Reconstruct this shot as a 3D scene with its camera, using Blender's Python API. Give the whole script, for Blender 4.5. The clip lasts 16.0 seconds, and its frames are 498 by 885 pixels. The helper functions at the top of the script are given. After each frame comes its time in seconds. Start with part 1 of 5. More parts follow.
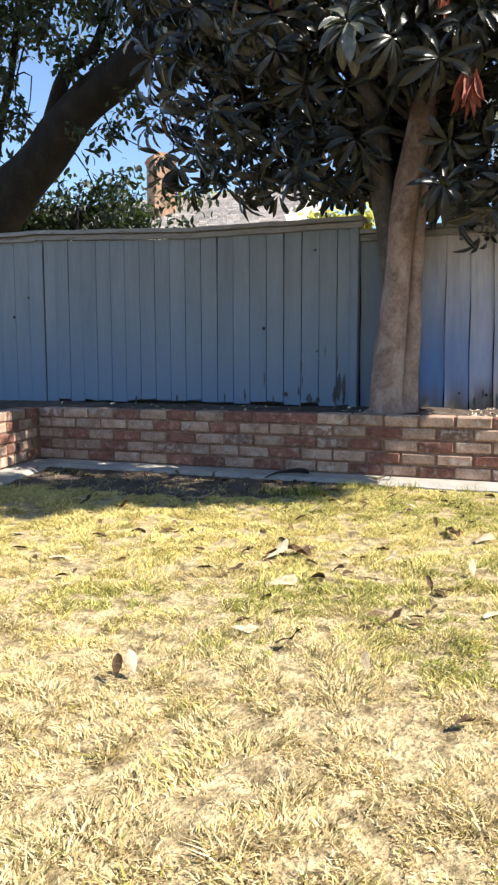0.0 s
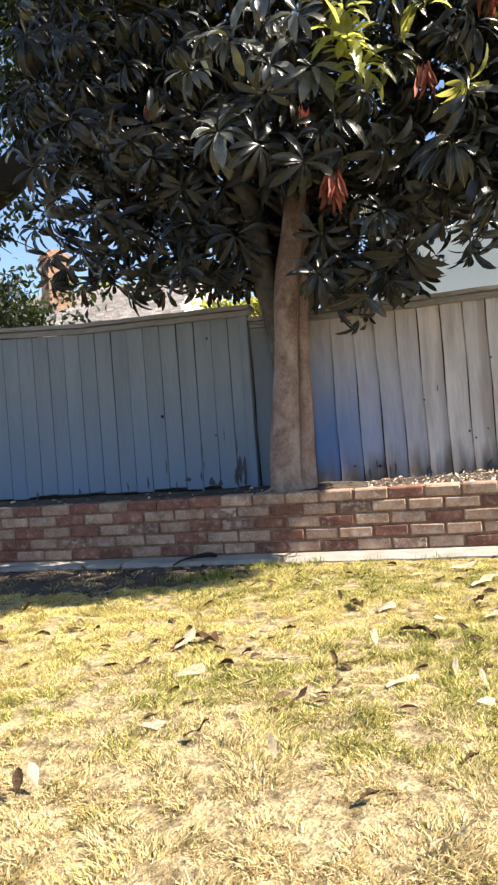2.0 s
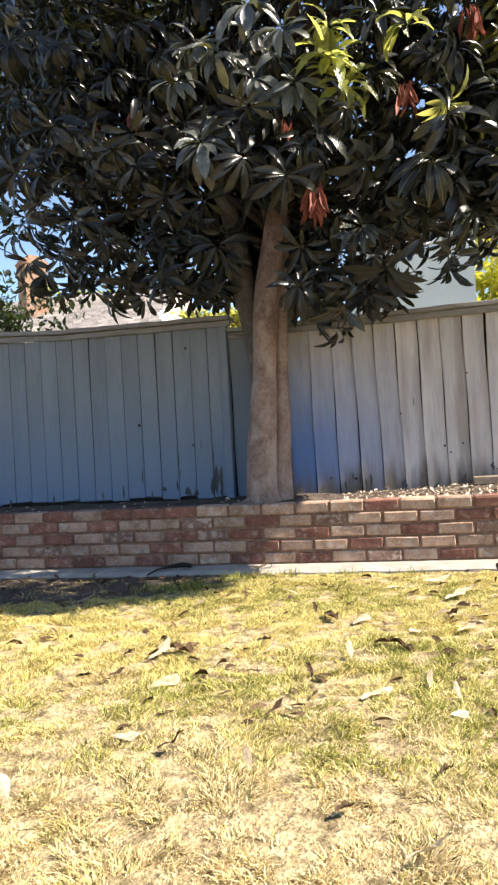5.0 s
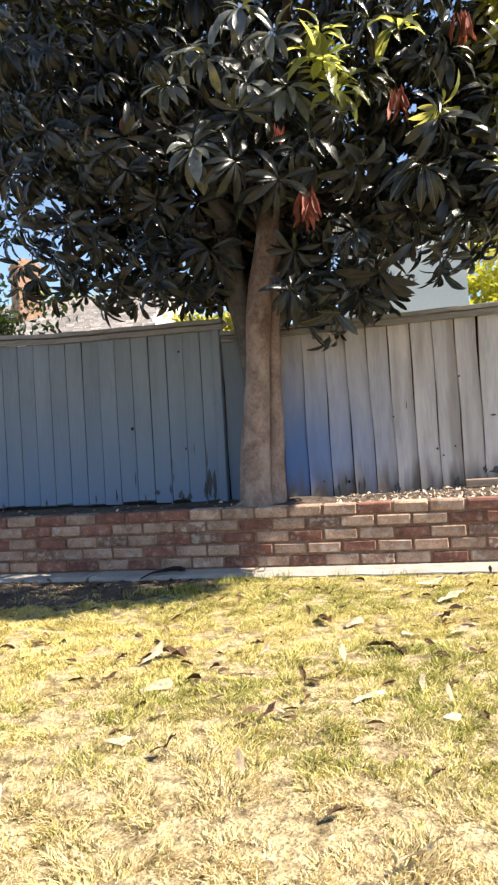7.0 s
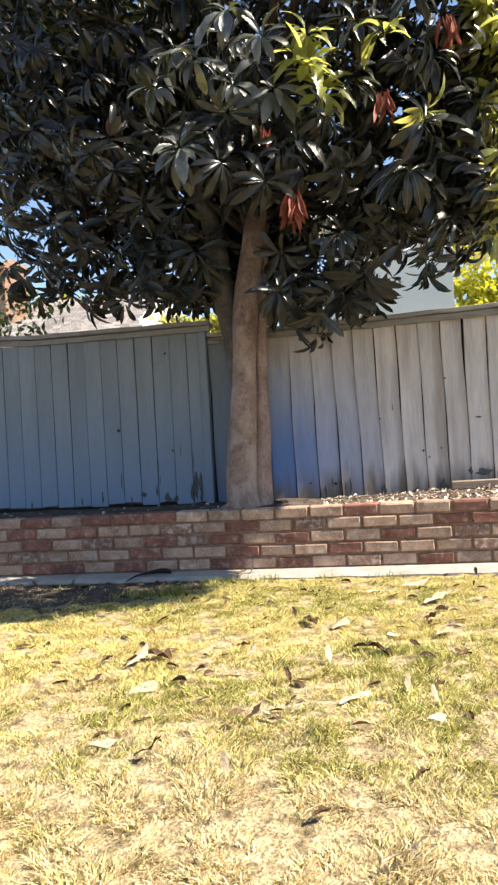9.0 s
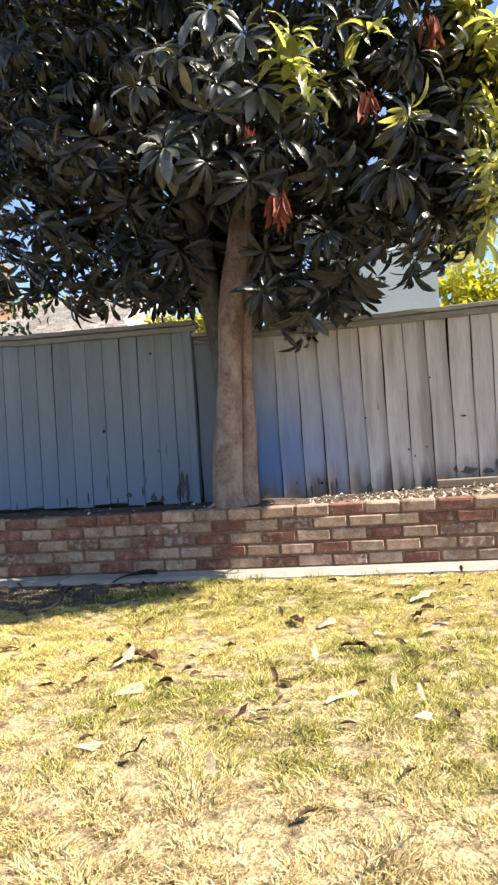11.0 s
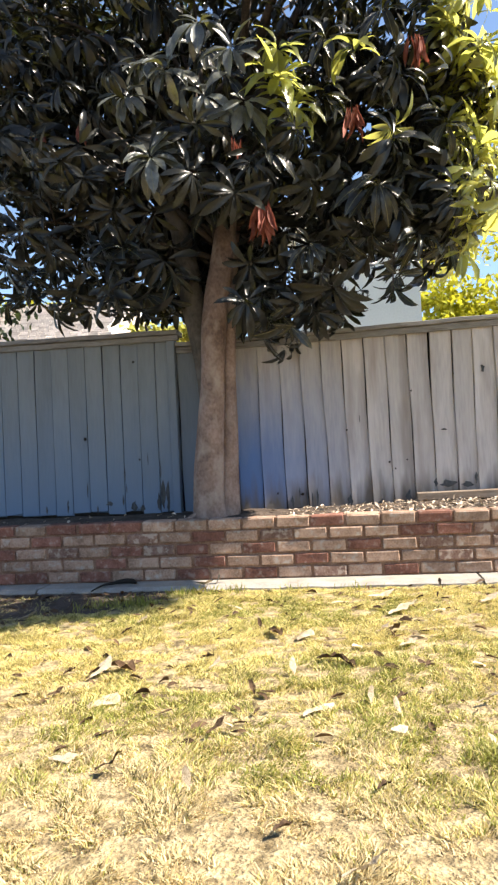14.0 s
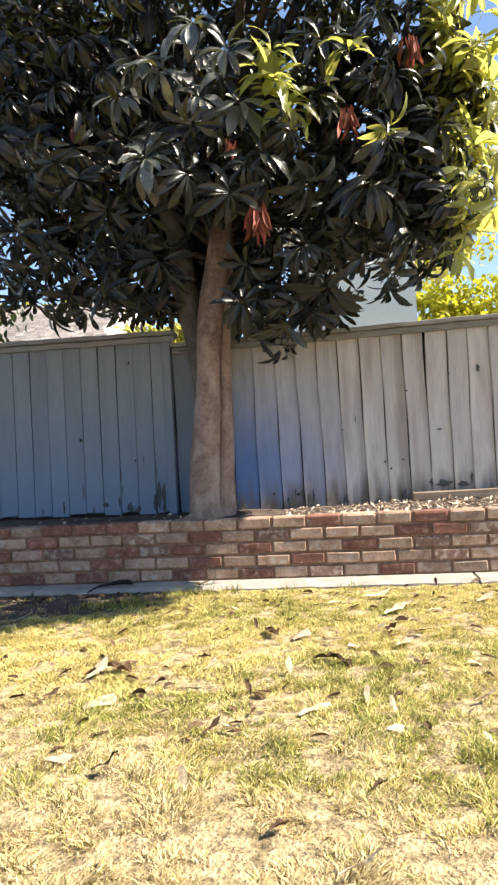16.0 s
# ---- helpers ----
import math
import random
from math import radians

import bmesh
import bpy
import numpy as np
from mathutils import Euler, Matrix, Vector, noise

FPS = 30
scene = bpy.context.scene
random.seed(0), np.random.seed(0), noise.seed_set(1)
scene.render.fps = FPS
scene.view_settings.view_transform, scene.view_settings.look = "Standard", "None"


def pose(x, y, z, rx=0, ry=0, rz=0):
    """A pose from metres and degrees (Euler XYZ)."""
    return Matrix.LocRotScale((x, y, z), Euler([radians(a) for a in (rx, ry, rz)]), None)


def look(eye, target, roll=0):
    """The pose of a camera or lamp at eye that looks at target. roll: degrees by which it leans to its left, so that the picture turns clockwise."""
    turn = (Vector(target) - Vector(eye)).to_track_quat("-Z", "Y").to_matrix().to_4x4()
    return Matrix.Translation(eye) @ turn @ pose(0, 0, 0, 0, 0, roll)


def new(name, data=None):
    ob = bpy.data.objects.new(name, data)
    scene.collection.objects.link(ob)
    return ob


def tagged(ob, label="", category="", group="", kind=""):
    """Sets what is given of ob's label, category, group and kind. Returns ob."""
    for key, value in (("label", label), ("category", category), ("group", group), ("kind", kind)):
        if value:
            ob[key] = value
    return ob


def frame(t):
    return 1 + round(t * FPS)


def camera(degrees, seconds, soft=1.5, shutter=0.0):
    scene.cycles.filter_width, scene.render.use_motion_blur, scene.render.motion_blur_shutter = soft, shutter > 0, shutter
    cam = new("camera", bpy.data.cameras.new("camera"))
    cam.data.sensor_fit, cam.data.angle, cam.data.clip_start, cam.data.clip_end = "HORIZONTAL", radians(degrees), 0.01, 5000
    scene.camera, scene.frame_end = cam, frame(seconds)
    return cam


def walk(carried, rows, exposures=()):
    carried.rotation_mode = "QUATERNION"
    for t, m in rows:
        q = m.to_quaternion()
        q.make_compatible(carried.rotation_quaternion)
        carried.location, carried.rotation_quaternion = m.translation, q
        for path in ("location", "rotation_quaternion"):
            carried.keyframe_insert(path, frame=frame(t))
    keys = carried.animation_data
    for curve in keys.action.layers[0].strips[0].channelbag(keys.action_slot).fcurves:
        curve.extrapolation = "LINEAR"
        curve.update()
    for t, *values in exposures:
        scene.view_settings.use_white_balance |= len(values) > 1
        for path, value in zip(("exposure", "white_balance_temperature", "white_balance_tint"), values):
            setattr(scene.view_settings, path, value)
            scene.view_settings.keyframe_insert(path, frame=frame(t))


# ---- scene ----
cam = camera(37.4, 16.0, soft=2.4)
PATH = [
    (0, (1.29, -4.413, 0.697), (0.56, -2.562, 0.491), -0.1),
    (0.5, (1.303, -4.431, 0.705), (0.611, -2.559, 0.59), -0.5),
    (1, (1.319, -4.418, 0.704), (0.718, -2.513, 0.604), -0.6),
    (1.5, (1.357, -4.428, 0.707), (0.812, -2.505, 0.624), -1.6),
    (2, (1.359, -4.445, 0.717), (0.862, -2.508, 0.723), -4.2),
    (2.5, (1.35, -4.449, 0.714), (0.892, -2.502, 0.737), -4.0),
    (3, (1.353, -4.449, 0.716), (0.902, -2.501, 0.739), -4.1),
    (3.5, (1.345, -4.445, 0.714), (0.896, -2.496, 0.739), -3.8),
    (4, (1.344, -4.45, 0.717), (0.9, -2.5, 0.748), -3.4),
    (6.5, (1.352, -4.446, 0.714), (0.935, -2.49, 0.747), -3.3),
    (7, (1.352, -4.449, 0.717), (0.939, -2.492, 0.756), -3.3),
    (7.5, (1.348, -4.445, 0.716), (0.951, -2.486, 0.753), -3.1),
    (8, (1.353, -4.446, 0.715), (0.964, -2.484, 0.759), -3.1),
    (8.5, (1.356, -4.449, 0.717), (0.973, -2.486, 0.764), -3.2),
    (9, (1.356, -4.444, 0.712), (0.977, -2.48, 0.756), -3.3),
    (11.5, (1.361, -4.439, 0.713), (1.029, -2.467, 0.754), -3.6),
    (12, (1.364, -4.443, 0.715), (1.041, -2.47, 0.763), -3.5),
    (12.5, (1.363, -4.445, 0.714), (1.043, -2.471, 0.765), -3.3),
    (13, (1.362, -4.449, 0.718), (1.045, -2.475, 0.773), -3.2),
    (13.5, (1.365, -4.445, 0.717), (1.055, -2.471, 0.779), -3.1),
    (14, (1.364, -4.443, 0.718), (1.07, -2.466, 0.782), -2.8),
    (14.5, (1.368, -4.44, 0.715), (1.076, -2.462, 0.77), -2.9),
    (15, (1.366, -4.436, 0.712), (1.077, -2.458, 0.769), -2.9),
    (15.5, (1.367, -4.445, 0.719), (1.078, -2.467, 0.78), -2.9),
    (16, (1.367, -4.444, 0.715), (1.083, -2.465, 0.781), -3.0),
]
walk(cam, [(t, look(eye, target, roll)) for t, eye, target, roll in PATH],
     exposures=((0, 1.49, 6350, 8), (0.6, 1.51, 6350, 8), (1.5, 1.53, 6680, 10), (2.2, 1.57, 6740, 10), (3.2, 1.63, 6750, 10), (16, 1.63, 6750, 10)))


import itertools

# world, sun, exposure
SUN = Vector((math.cos(radians(47)), -0.036, math.sin(radians(47)))).normalized()
world = bpy.data.worlds.new("sky")
scene.world = world
world.use_nodes = True
wn = world.node_tree.nodes
sky = wn.new("ShaderNodeTexSky")
sky.sky_type = "NISHITA"
sky.sun_disc = False
sky.sun_elevation = radians(47)
sky.sun_rotation = math.atan2(SUN.x, SUN.y)
sky.air_density, sky.dust_density, sky.ozone_density = 0.85, 0.2, 1.8
wn["Background"].inputs[1].default_value = 0.092
world.node_tree.links.new(sky.outputs[0], wn["Background"].inputs[0])
sun_data = bpy.data.lights.new("sun", "SUN")
sun_data.energy, sun_data.angle, sun_data.color = 5.15, radians(0.55), (1.0, 0.912, 0.80)
sun = new("sun", sun_data)
sun.matrix_world = look(SUN * 30, (0, 0, 0))


# materials
def surface(name, tones, scale=6.0, rough=0.8, fine=60.0, bump=0.3, depth=0.004, grain=(1, 1, 1), vary=0.0,
            through_light=0.0, through_tone=None, gloss=0.3, island=False, spots=None, spot_scale=3.0, spot_edge=(0.55, 0.68)):
    """Two or three tones mixed by noise at two scales, with a bump; vary: brightness by object or island."""
    m = bpy.data.materials.new(name)
    m.use_nodes = True
    nt = m.node_tree
    nd, ln = nt.nodes, nt.links.new
    bsdf = nd["Principled BSDF"]
    tc = nd.new("ShaderNodeTexCoord")
    mp = nd.new("ShaderNodeMapping")
    mp.inputs["Scale"].default_value = grain
    ln(tc.outputs["Object"], mp.inputs[0])
    info = nd.new("ShaderNodeObjectInfo")
    geo = nd.new("ShaderNodeNewGeometry")
    chance = geo.outputs["Random Per Island"] if island else info.outputs["Random"]
    shift = nd.new("ShaderNodeVectorMath")
    shift.operation = "MULTIPLY_ADD"
    shift.inputs[1].default_value = (9.7, 5.3, 7.1)
    ln(chance, shift.inputs[0])
    ln(mp.outputs[0], shift.inputs[2])
    big = nd.new("ShaderNodeTexNoise")
    big.inputs["Scale"].default_value, big.inputs["Detail"].default_value = scale, 5
    small = nd.new("ShaderNodeTexNoise")
    small.inputs["Scale"].default_value, small.inputs["Detail"].default_value = fine, 4
    for n in (big, small):
        ln((shift if vary else mp).outputs[0], n.inputs["Vector"])
    mixed = nd.new("ShaderNodeMath")
    mixed.operation = "MULTIPLY_ADD"
    mixed.inputs[1].default_value = 0.45
    ln(small.outputs["Fac"], mixed.inputs[0])
    half = nd.new("ShaderNodeMath")
    half.operation = "MULTIPLY"
    half.inputs[1].default_value = 0.62
    ln(big.outputs["Fac"], half.inputs[0])
    ln(half.outputs[0], mixed.inputs[2])
    ramp = nd.new("ShaderNodeValToRGB")
    el = ramp.color_ramp.elements
    lo, hi = 0.38, 0.68
    for k, tone in enumerate(tones):
        pos = lo + (hi - lo) * k / (len(tones) - 1)
        e = el[k] if k < 2 else el.new(pos)
        e.position, e.color = pos, (*tone, 1)
    ln(mixed.outputs[0], ramp.inputs[0])
    colour = ramp.outputs[0]
    if spots:
        dirt = nd.new("ShaderNodeTexNoise")
        dirt.inputs["Scale"].default_value, dirt.inputs["Detail"].default_value = spot_scale, 6
        ln(shift.outputs[0], dirt.inputs["Vector"])
        edge = nd.new("ShaderNodeMapRange")
        edge.inputs["From Min"].default_value, edge.inputs["From Max"].default_value = spot_edge
        ln(dirt.outputs["Fac"], edge.inputs["Value"])
        mx = nd.new("ShaderNodeMix")
        mx.data_type = "RGBA"
        ln(edge.outputs[0], mx.inputs["Factor"])
        ln(colour, mx.inputs["A"])
        mx.inputs["B"].default_value = (*spots, 1)
        colour = mx.outputs["Result"]
    if vary:
        hsv = nd.new("ShaderNodeHueSaturation")
        rng = nd.new("ShaderNodeMapRange")
        rng.inputs["To Min"].default_value, rng.inputs["To Max"].default_value = 1 - vary, 1 + vary
        ln(chance, rng.inputs["Value"])
        ln(rng.outputs[0], hsv.inputs["Value"])
        ln(colour, hsv.inputs["Color"])
        colour = hsv.outputs[0]
    ln(colour, bsdf.inputs["Base Color"])
    bsdf.inputs["Roughness"].default_value = rough
    bsdf.inputs["Specular IOR Level"].default_value = gloss
    bp = nd.new("ShaderNodeBump")
    bp.inputs["Strength"].default_value, bp.inputs["Distance"].default_value = bump, depth
    ln(mixed.outputs[0], bp.inputs["Height"])
    ln(bp.outputs[0], bsdf.inputs["Normal"])
    if through_light:
        tr = nd.new("ShaderNodeBsdfTranslucent")
        if through_tone:
            tr.inputs["Color"].default_value = (*through_tone, 1)
        else:
            ln(colour, tr.inputs["Color"])
        add = nd.new("ShaderNodeMixShader")
        add.inputs[0].default_value = through_light
        ln(bsdf.outputs[0], add.inputs[1])
        ln(tr.outputs[0], add.inputs[2])
        ln(add.outputs[0], nd["Material Output"].inputs["Surface"])
    return m


M_BUFF = surface("buff_brick", [(0.20, 0.128, 0.086), (0.325, 0.212, 0.152), (0.415, 0.29, 0.215)], 14, 0.9, 90, 0.5, 0.003, vary=0.2, spots=(0.39, 0.33, 0.275), spot_scale=26)
M_RED = surface("red_brick", [(0.125, 0.055, 0.038), (0.195, 0.087, 0.062), (0.25, 0.125, 0.092)], 14, 0.88, 90, 0.5, 0.003, vary=0.25, spots=(0.28, 0.20, 0.165), spot_scale=28, spot_edge=(0.56, 0.70))
M_MIX = surface("mottled_brick", [(0.135, 0.075, 0.056), (0.20, 0.12, 0.09), (0.27, 0.18, 0.14)], 18, 0.9, 90, 0.5, 0.003, vary=0.2, spots=(0.36, 0.28, 0.225), spot_scale=30, spot_edge=(0.5, 0.6))
M_MORTAR = surface("mortar", [(0.125, 0.07, 0.046), (0.20, 0.116, 0.077), (0.27, 0.17, 0.12)], 20, 0.95, 140, 0.7, 0.004)
M_CURB = surface("concrete", [(0.22, 0.20, 0.175), (0.29, 0.27, 0.24), (0.36, 0.338, 0.30)], 8, 0.9, 120, 0.5, 0.003, spots=(0.30, 0.27, 0.22), spot_scale=5)
M_FENCE = surface("grey_fence_paint", [(0.145, 0.167, 0.187), (0.17, 0.194, 0.216), (0.19, 0.214, 0.235)], 2.5, 0.75, 18, 0.25, 0.003, grain=(4, 4, 0.5), vary=0.08, spots=(0.142, 0.15, 0.165), spot_scale=2.4, spot_edge=(0.6, 0.85))
M_FENCE_OLD = surface("weathered_fence_paint", [(0.34, 0.325, 0.33), (0.42, 0.40, 0.40), (0.48, 0.455, 0.45)], 2.5, 0.78, 18, 0.3, 0.003, grain=(4, 4, 0.5), vary=0.12, spots=(0.24, 0.205, 0.185), spot_scale=2.2, spot_edge=(0.52, 0.8))
M_RAIL = surface("weathered_rail_paint", [(0.15, 0.15, 0.15), (0.215, 0.21, 0.205), (0.27, 0.265, 0.255)], 6, 0.8, 40, 0.4, 0.003, grain=(0.6, 6, 6), vary=0.08, spots=(0.11, 0.10, 0.09), spot_scale=6)
M_STAIN = surface("bare_damp_wood", [(0.03, 0.034, 0.04), (0.05, 0.055, 0.063), (0.08, 0.085, 0.092)], 12, 0.9, 60, 0.4, 0.002, grain=(4, 4, 1))
M_DARK = surface("knot_and_gap_dark", [(0.008, 0.007, 0.006), (0.02, 0.016, 0.013)], 20, 0.9)
M_BARK = surface("grey_brown_bark", [(0.135, 0.093, 0.076), (0.215, 0.151, 0.124), (0.295, 0.216, 0.183)], 7, 0.92, 60, 0.9, 0.012, grain=(1, 1, 0.8), spots=(0.33, 0.27, 0.23), spot_scale=9, spot_edge=(0.52, 0.72))
# darker copy of the bark, with one stem's shade put into the colour
M_BARK_SHADED = surface("shaded_stem_bark", [(0.05, 0.045, 0.038), (0.085, 0.075, 0.063), (0.125, 0.11, 0.094)], 7, 0.92, 60, 0.9, 0.012, grain=(1, 1, 0.8), spots=(0.14, 0.125, 0.11), spot_scale=9, spot_edge=(0.52, 0.72))
# limb bark darker than the trunk's, with the crown's shade in its colour
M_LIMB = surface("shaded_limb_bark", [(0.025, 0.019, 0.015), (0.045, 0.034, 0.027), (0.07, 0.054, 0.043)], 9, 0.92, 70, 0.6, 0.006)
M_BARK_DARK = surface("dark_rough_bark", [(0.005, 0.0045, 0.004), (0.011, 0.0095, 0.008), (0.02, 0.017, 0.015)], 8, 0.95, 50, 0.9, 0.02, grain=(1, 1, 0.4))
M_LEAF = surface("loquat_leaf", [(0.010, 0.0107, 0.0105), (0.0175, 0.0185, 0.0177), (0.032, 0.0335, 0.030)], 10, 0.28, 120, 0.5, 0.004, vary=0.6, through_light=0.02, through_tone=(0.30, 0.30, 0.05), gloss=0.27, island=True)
# lighter leaf copy for the sunny side, sunlight partly put into its colour
M_YOUNG = surface("young_sunlit_leaf", [(0.08, 0.095, 0.025), (0.14, 0.16, 0.04), (0.23, 0.235, 0.08)], 10, 0.26, 120, 0.5, 0.004, vary=0.45, through_light=0.46, through_tone=(0.74, 0.71, 0.18), gloss=0.65, island=True)
M_RUST = surface("rusty_dead_leaf", [(0.17, 0.06, 0.042), (0.30, 0.10, 0.075), (0.42, 0.175, 0.135)], 14, 0.7, 90, 0.5, 0.003, vary=0.4, through_light=0.3, through_tone=(0.42, 0.12, 0.08), island=True)
M_FALLEN = surface("dry_fallen_leaf", [(0.34, 0.25, 0.15), (0.49, 0.40, 0.28), (0.60, 0.52, 0.39)], 5, 0.7, 40, 0.5, 0.01, vary=0.2, through_light=0.12)
M_FALLEN_DARK = surface("brown_fallen_leaf", [(0.035, 0.02, 0.011), (0.075, 0.045, 0.025), (0.14, 0.09, 0.052)], 8, 0.75, 60, 0.5, 0.005, vary=0.3, through_light=0.08, gloss=0.15)
M_LITTER = surface("leaf_litter", [(0.32, 0.235, 0.165), (0.56, 0.45, 0.34), (0.76, 0.67, 0.55)], 3, 0.8, 60, 0.4, 0.003, vary=0.3, island=True)
M_STRAW = surface("dry_grass", [(0.42, 0.325, 0.155), (0.60, 0.49, 0.27), (0.74, 0.635, 0.41)], 2.2, 0.7, 25, 0.1, 0.001, vary=0.3, through_light=0.35, island=True)
M_YELLOW = surface("yellowing_grass", [(0.47, 0.39, 0.125), (0.67, 0.57, 0.22), (0.80, 0.705, 0.345)], 2.2, 0.65, 25, 0.1, 0.001, vary=0.3, through_light=0.4, island=True)
# olive tufts whose dark colour also stands for shadow in the lawn
M_DULL = surface("dull_grass", [(0.055, 0.048, 0.016), (0.105, 0.09, 0.03), (0.18, 0.15, 0.055)], 2.2, 0.65, 25, 0.1, 0.001, vary=0.4, through_light=0.3, island=True)
M_GREEN = surface("green_grass", [(0.14, 0.17, 0.03), (0.27, 0.28, 0.055), (0.42, 0.40, 0.11)], 2.2, 0.6, 25, 0.1, 0.001, vary=0.35, through_light=0.4, island=True)
M_LAWN = surface("lawn_thatch", [(0.17, 0.125, 0.065), (0.33, 0.258, 0.14), (0.50, 0.40, 0.235)], 22.0, 0.95, 90, 1.0, 0.03, spots=(0.115, 0.084, 0.04), spot_scale=14, spot_edge=(0.48, 0.66))
M_SOIL = surface("bed_soil", [(0.035, 0.026, 0.02), (0.07, 0.052, 0.04), (0.12, 0.09, 0.07)], 8, 0.97, 50, 0.9, 0.02)
M_ROOF = surface("pale_shingle", [(0.38, 0.335, 0.295), (0.54, 0.485, 0.435), (0.66, 0.60, 0.545)], 3, 0.9, 30, 0.4, 0.01, vary=0.2, island=True)
M_CHIM = surface("chimney_brick", [(0.15, 0.09, 0.058), (0.23, 0.14, 0.092), (0.30, 0.195, 0.135)], 6, 0.9, 40, 0.6, 0.01, spots=(0.10, 0.07, 0.05), spot_scale=3)
M_STUCCO = surface("pale_stucco", [(0.56, 0.63, 0.63), (0.62, 0.69, 0.69), (0.67, 0.73, 0.73)], 1.5, 0.92, 40, 0.4, 0.006)
M_TRIM = surface("white_trim", [(0.66, 0.66, 0.64), (0.76, 0.76, 0.74)], 3, 0.7, 40, 0.2, 0.002)
M_FAR = surface("dark_tree_leaf", [(0.008, 0.013, 0.009), (0.018, 0.026, 0.016), (0.03, 0.04, 0.022)], 3, 0.5, 30, 0.3, 0.004, vary=0.5, through_light=0.15, through_tone=(0.10, 0.16, 0.03), island=True)
M_LIME = surface("sunlit_shrub_leaf", [(0.17, 0.20, 0.02), (0.31, 0.33, 0.035), (0.46, 0.43, 0.06)], 3, 0.5, 30, 0.3, 0.004, vary=0.4, through_light=0.4, through_tone=(0.66, 0.62, 0.05), island=True)
M_TIMBER = surface("grey_timber", [(0.13, 0.095, 0.07), (0.21, 0.16, 0.12), (0.30, 0.24, 0.185)], 6, 0.85, 60, 0.5, 0.004, grain=(0.5, 6, 6))


def falloff(m, tone, low, high, x_from=None, x_to=None, rough=0.35):
    """Mixes another tone (painted bluish light, splash dirt) in between two heights, unevenly, and (x_from, x_to) on
    some boards more than on others.
    """
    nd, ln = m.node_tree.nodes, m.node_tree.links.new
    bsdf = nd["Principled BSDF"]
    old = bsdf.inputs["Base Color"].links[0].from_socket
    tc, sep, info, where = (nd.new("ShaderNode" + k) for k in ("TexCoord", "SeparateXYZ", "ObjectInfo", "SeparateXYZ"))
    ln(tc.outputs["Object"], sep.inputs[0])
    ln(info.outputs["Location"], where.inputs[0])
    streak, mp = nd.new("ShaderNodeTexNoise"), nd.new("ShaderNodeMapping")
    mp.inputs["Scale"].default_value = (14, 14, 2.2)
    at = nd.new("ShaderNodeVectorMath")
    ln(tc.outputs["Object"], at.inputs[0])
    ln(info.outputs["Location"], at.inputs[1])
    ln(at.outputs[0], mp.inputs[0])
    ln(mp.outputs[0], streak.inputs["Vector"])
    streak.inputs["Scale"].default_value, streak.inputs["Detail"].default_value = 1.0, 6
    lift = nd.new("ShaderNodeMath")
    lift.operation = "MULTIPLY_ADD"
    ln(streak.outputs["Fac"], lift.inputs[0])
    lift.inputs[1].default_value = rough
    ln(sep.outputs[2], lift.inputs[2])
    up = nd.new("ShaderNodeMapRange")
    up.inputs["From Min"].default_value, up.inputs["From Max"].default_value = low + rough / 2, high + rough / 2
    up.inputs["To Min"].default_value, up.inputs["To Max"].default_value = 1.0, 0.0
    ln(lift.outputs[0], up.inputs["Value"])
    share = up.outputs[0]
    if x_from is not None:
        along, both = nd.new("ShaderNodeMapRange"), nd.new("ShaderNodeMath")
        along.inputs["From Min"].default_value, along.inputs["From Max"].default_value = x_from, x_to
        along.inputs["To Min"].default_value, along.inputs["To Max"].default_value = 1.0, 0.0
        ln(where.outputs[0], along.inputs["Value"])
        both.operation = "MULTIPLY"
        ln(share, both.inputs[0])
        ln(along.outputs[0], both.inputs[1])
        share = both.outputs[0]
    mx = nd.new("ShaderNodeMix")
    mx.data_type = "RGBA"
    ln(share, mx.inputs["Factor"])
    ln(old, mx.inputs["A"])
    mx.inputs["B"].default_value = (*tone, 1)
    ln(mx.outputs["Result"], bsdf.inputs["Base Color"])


# bluish light low on the boards is put into the paint's colour
falloff(M_FENCE, (0.118, 0.175, 0.265), 0.45, 1.3)
falloff(M_FENCE_OLD, (0.085, 0.175, 0.40), 0.75, 1.5, 0.55, 1.45)
# brown splash dirt at the foot of the boards
falloff(M_FENCE_OLD, (0.13, 0.11, 0.095), 0.42, 0.62, rough=0.5)


# building helpers
def thing(name, label, category, group="", kind="", at=(0, 0, 0)):
    ob = new(name)
    ob.location = at
    return tagged(ob, label, category, group, kind)


def part(name, bm, material, parent=None, label="", smooth=False):
    """One mesh object from a bmesh, under parent."""
    me = bpy.data.meshes.new(name)
    bm.to_mesh(me)
    bm.free()
    return mesh_part(name, me, material, parent, label, smooth)


def mesh_part(name, me, material, parent=None, label="", smooth=False):
    for m in (material if isinstance(material, (list, tuple)) else [material]):
        if len(me.materials) < 8 and m.name not in me.materials:
            me.materials.append(m)
    if smooth:
        me.shade_smooth()
    ob = new(name, me)
    if parent:
        ob.parent = parent
    if label:
        ob["label"] = label
    return ob


def array_mesh(name, verts, faces):
    """A mesh from an n x 3 array and a list of equal-sided faces."""
    me = bpy.data.meshes.new(name)
    verts, faces = np.asarray(verts, np.float32), np.asarray(faces, np.int32)
    k = faces.shape[1]
    me.vertices.add(len(verts))
    me.vertices.foreach_set("co", verts.ravel())
    me.loops.add(faces.size)
    me.loops.foreach_set("vertex_index", faces.ravel())
    me.polygons.add(len(faces))
    me.polygons.foreach_set("loop_start", np.arange(len(faces), dtype=np.int32) * k)
    me.update(calc_edges=True)
    return me


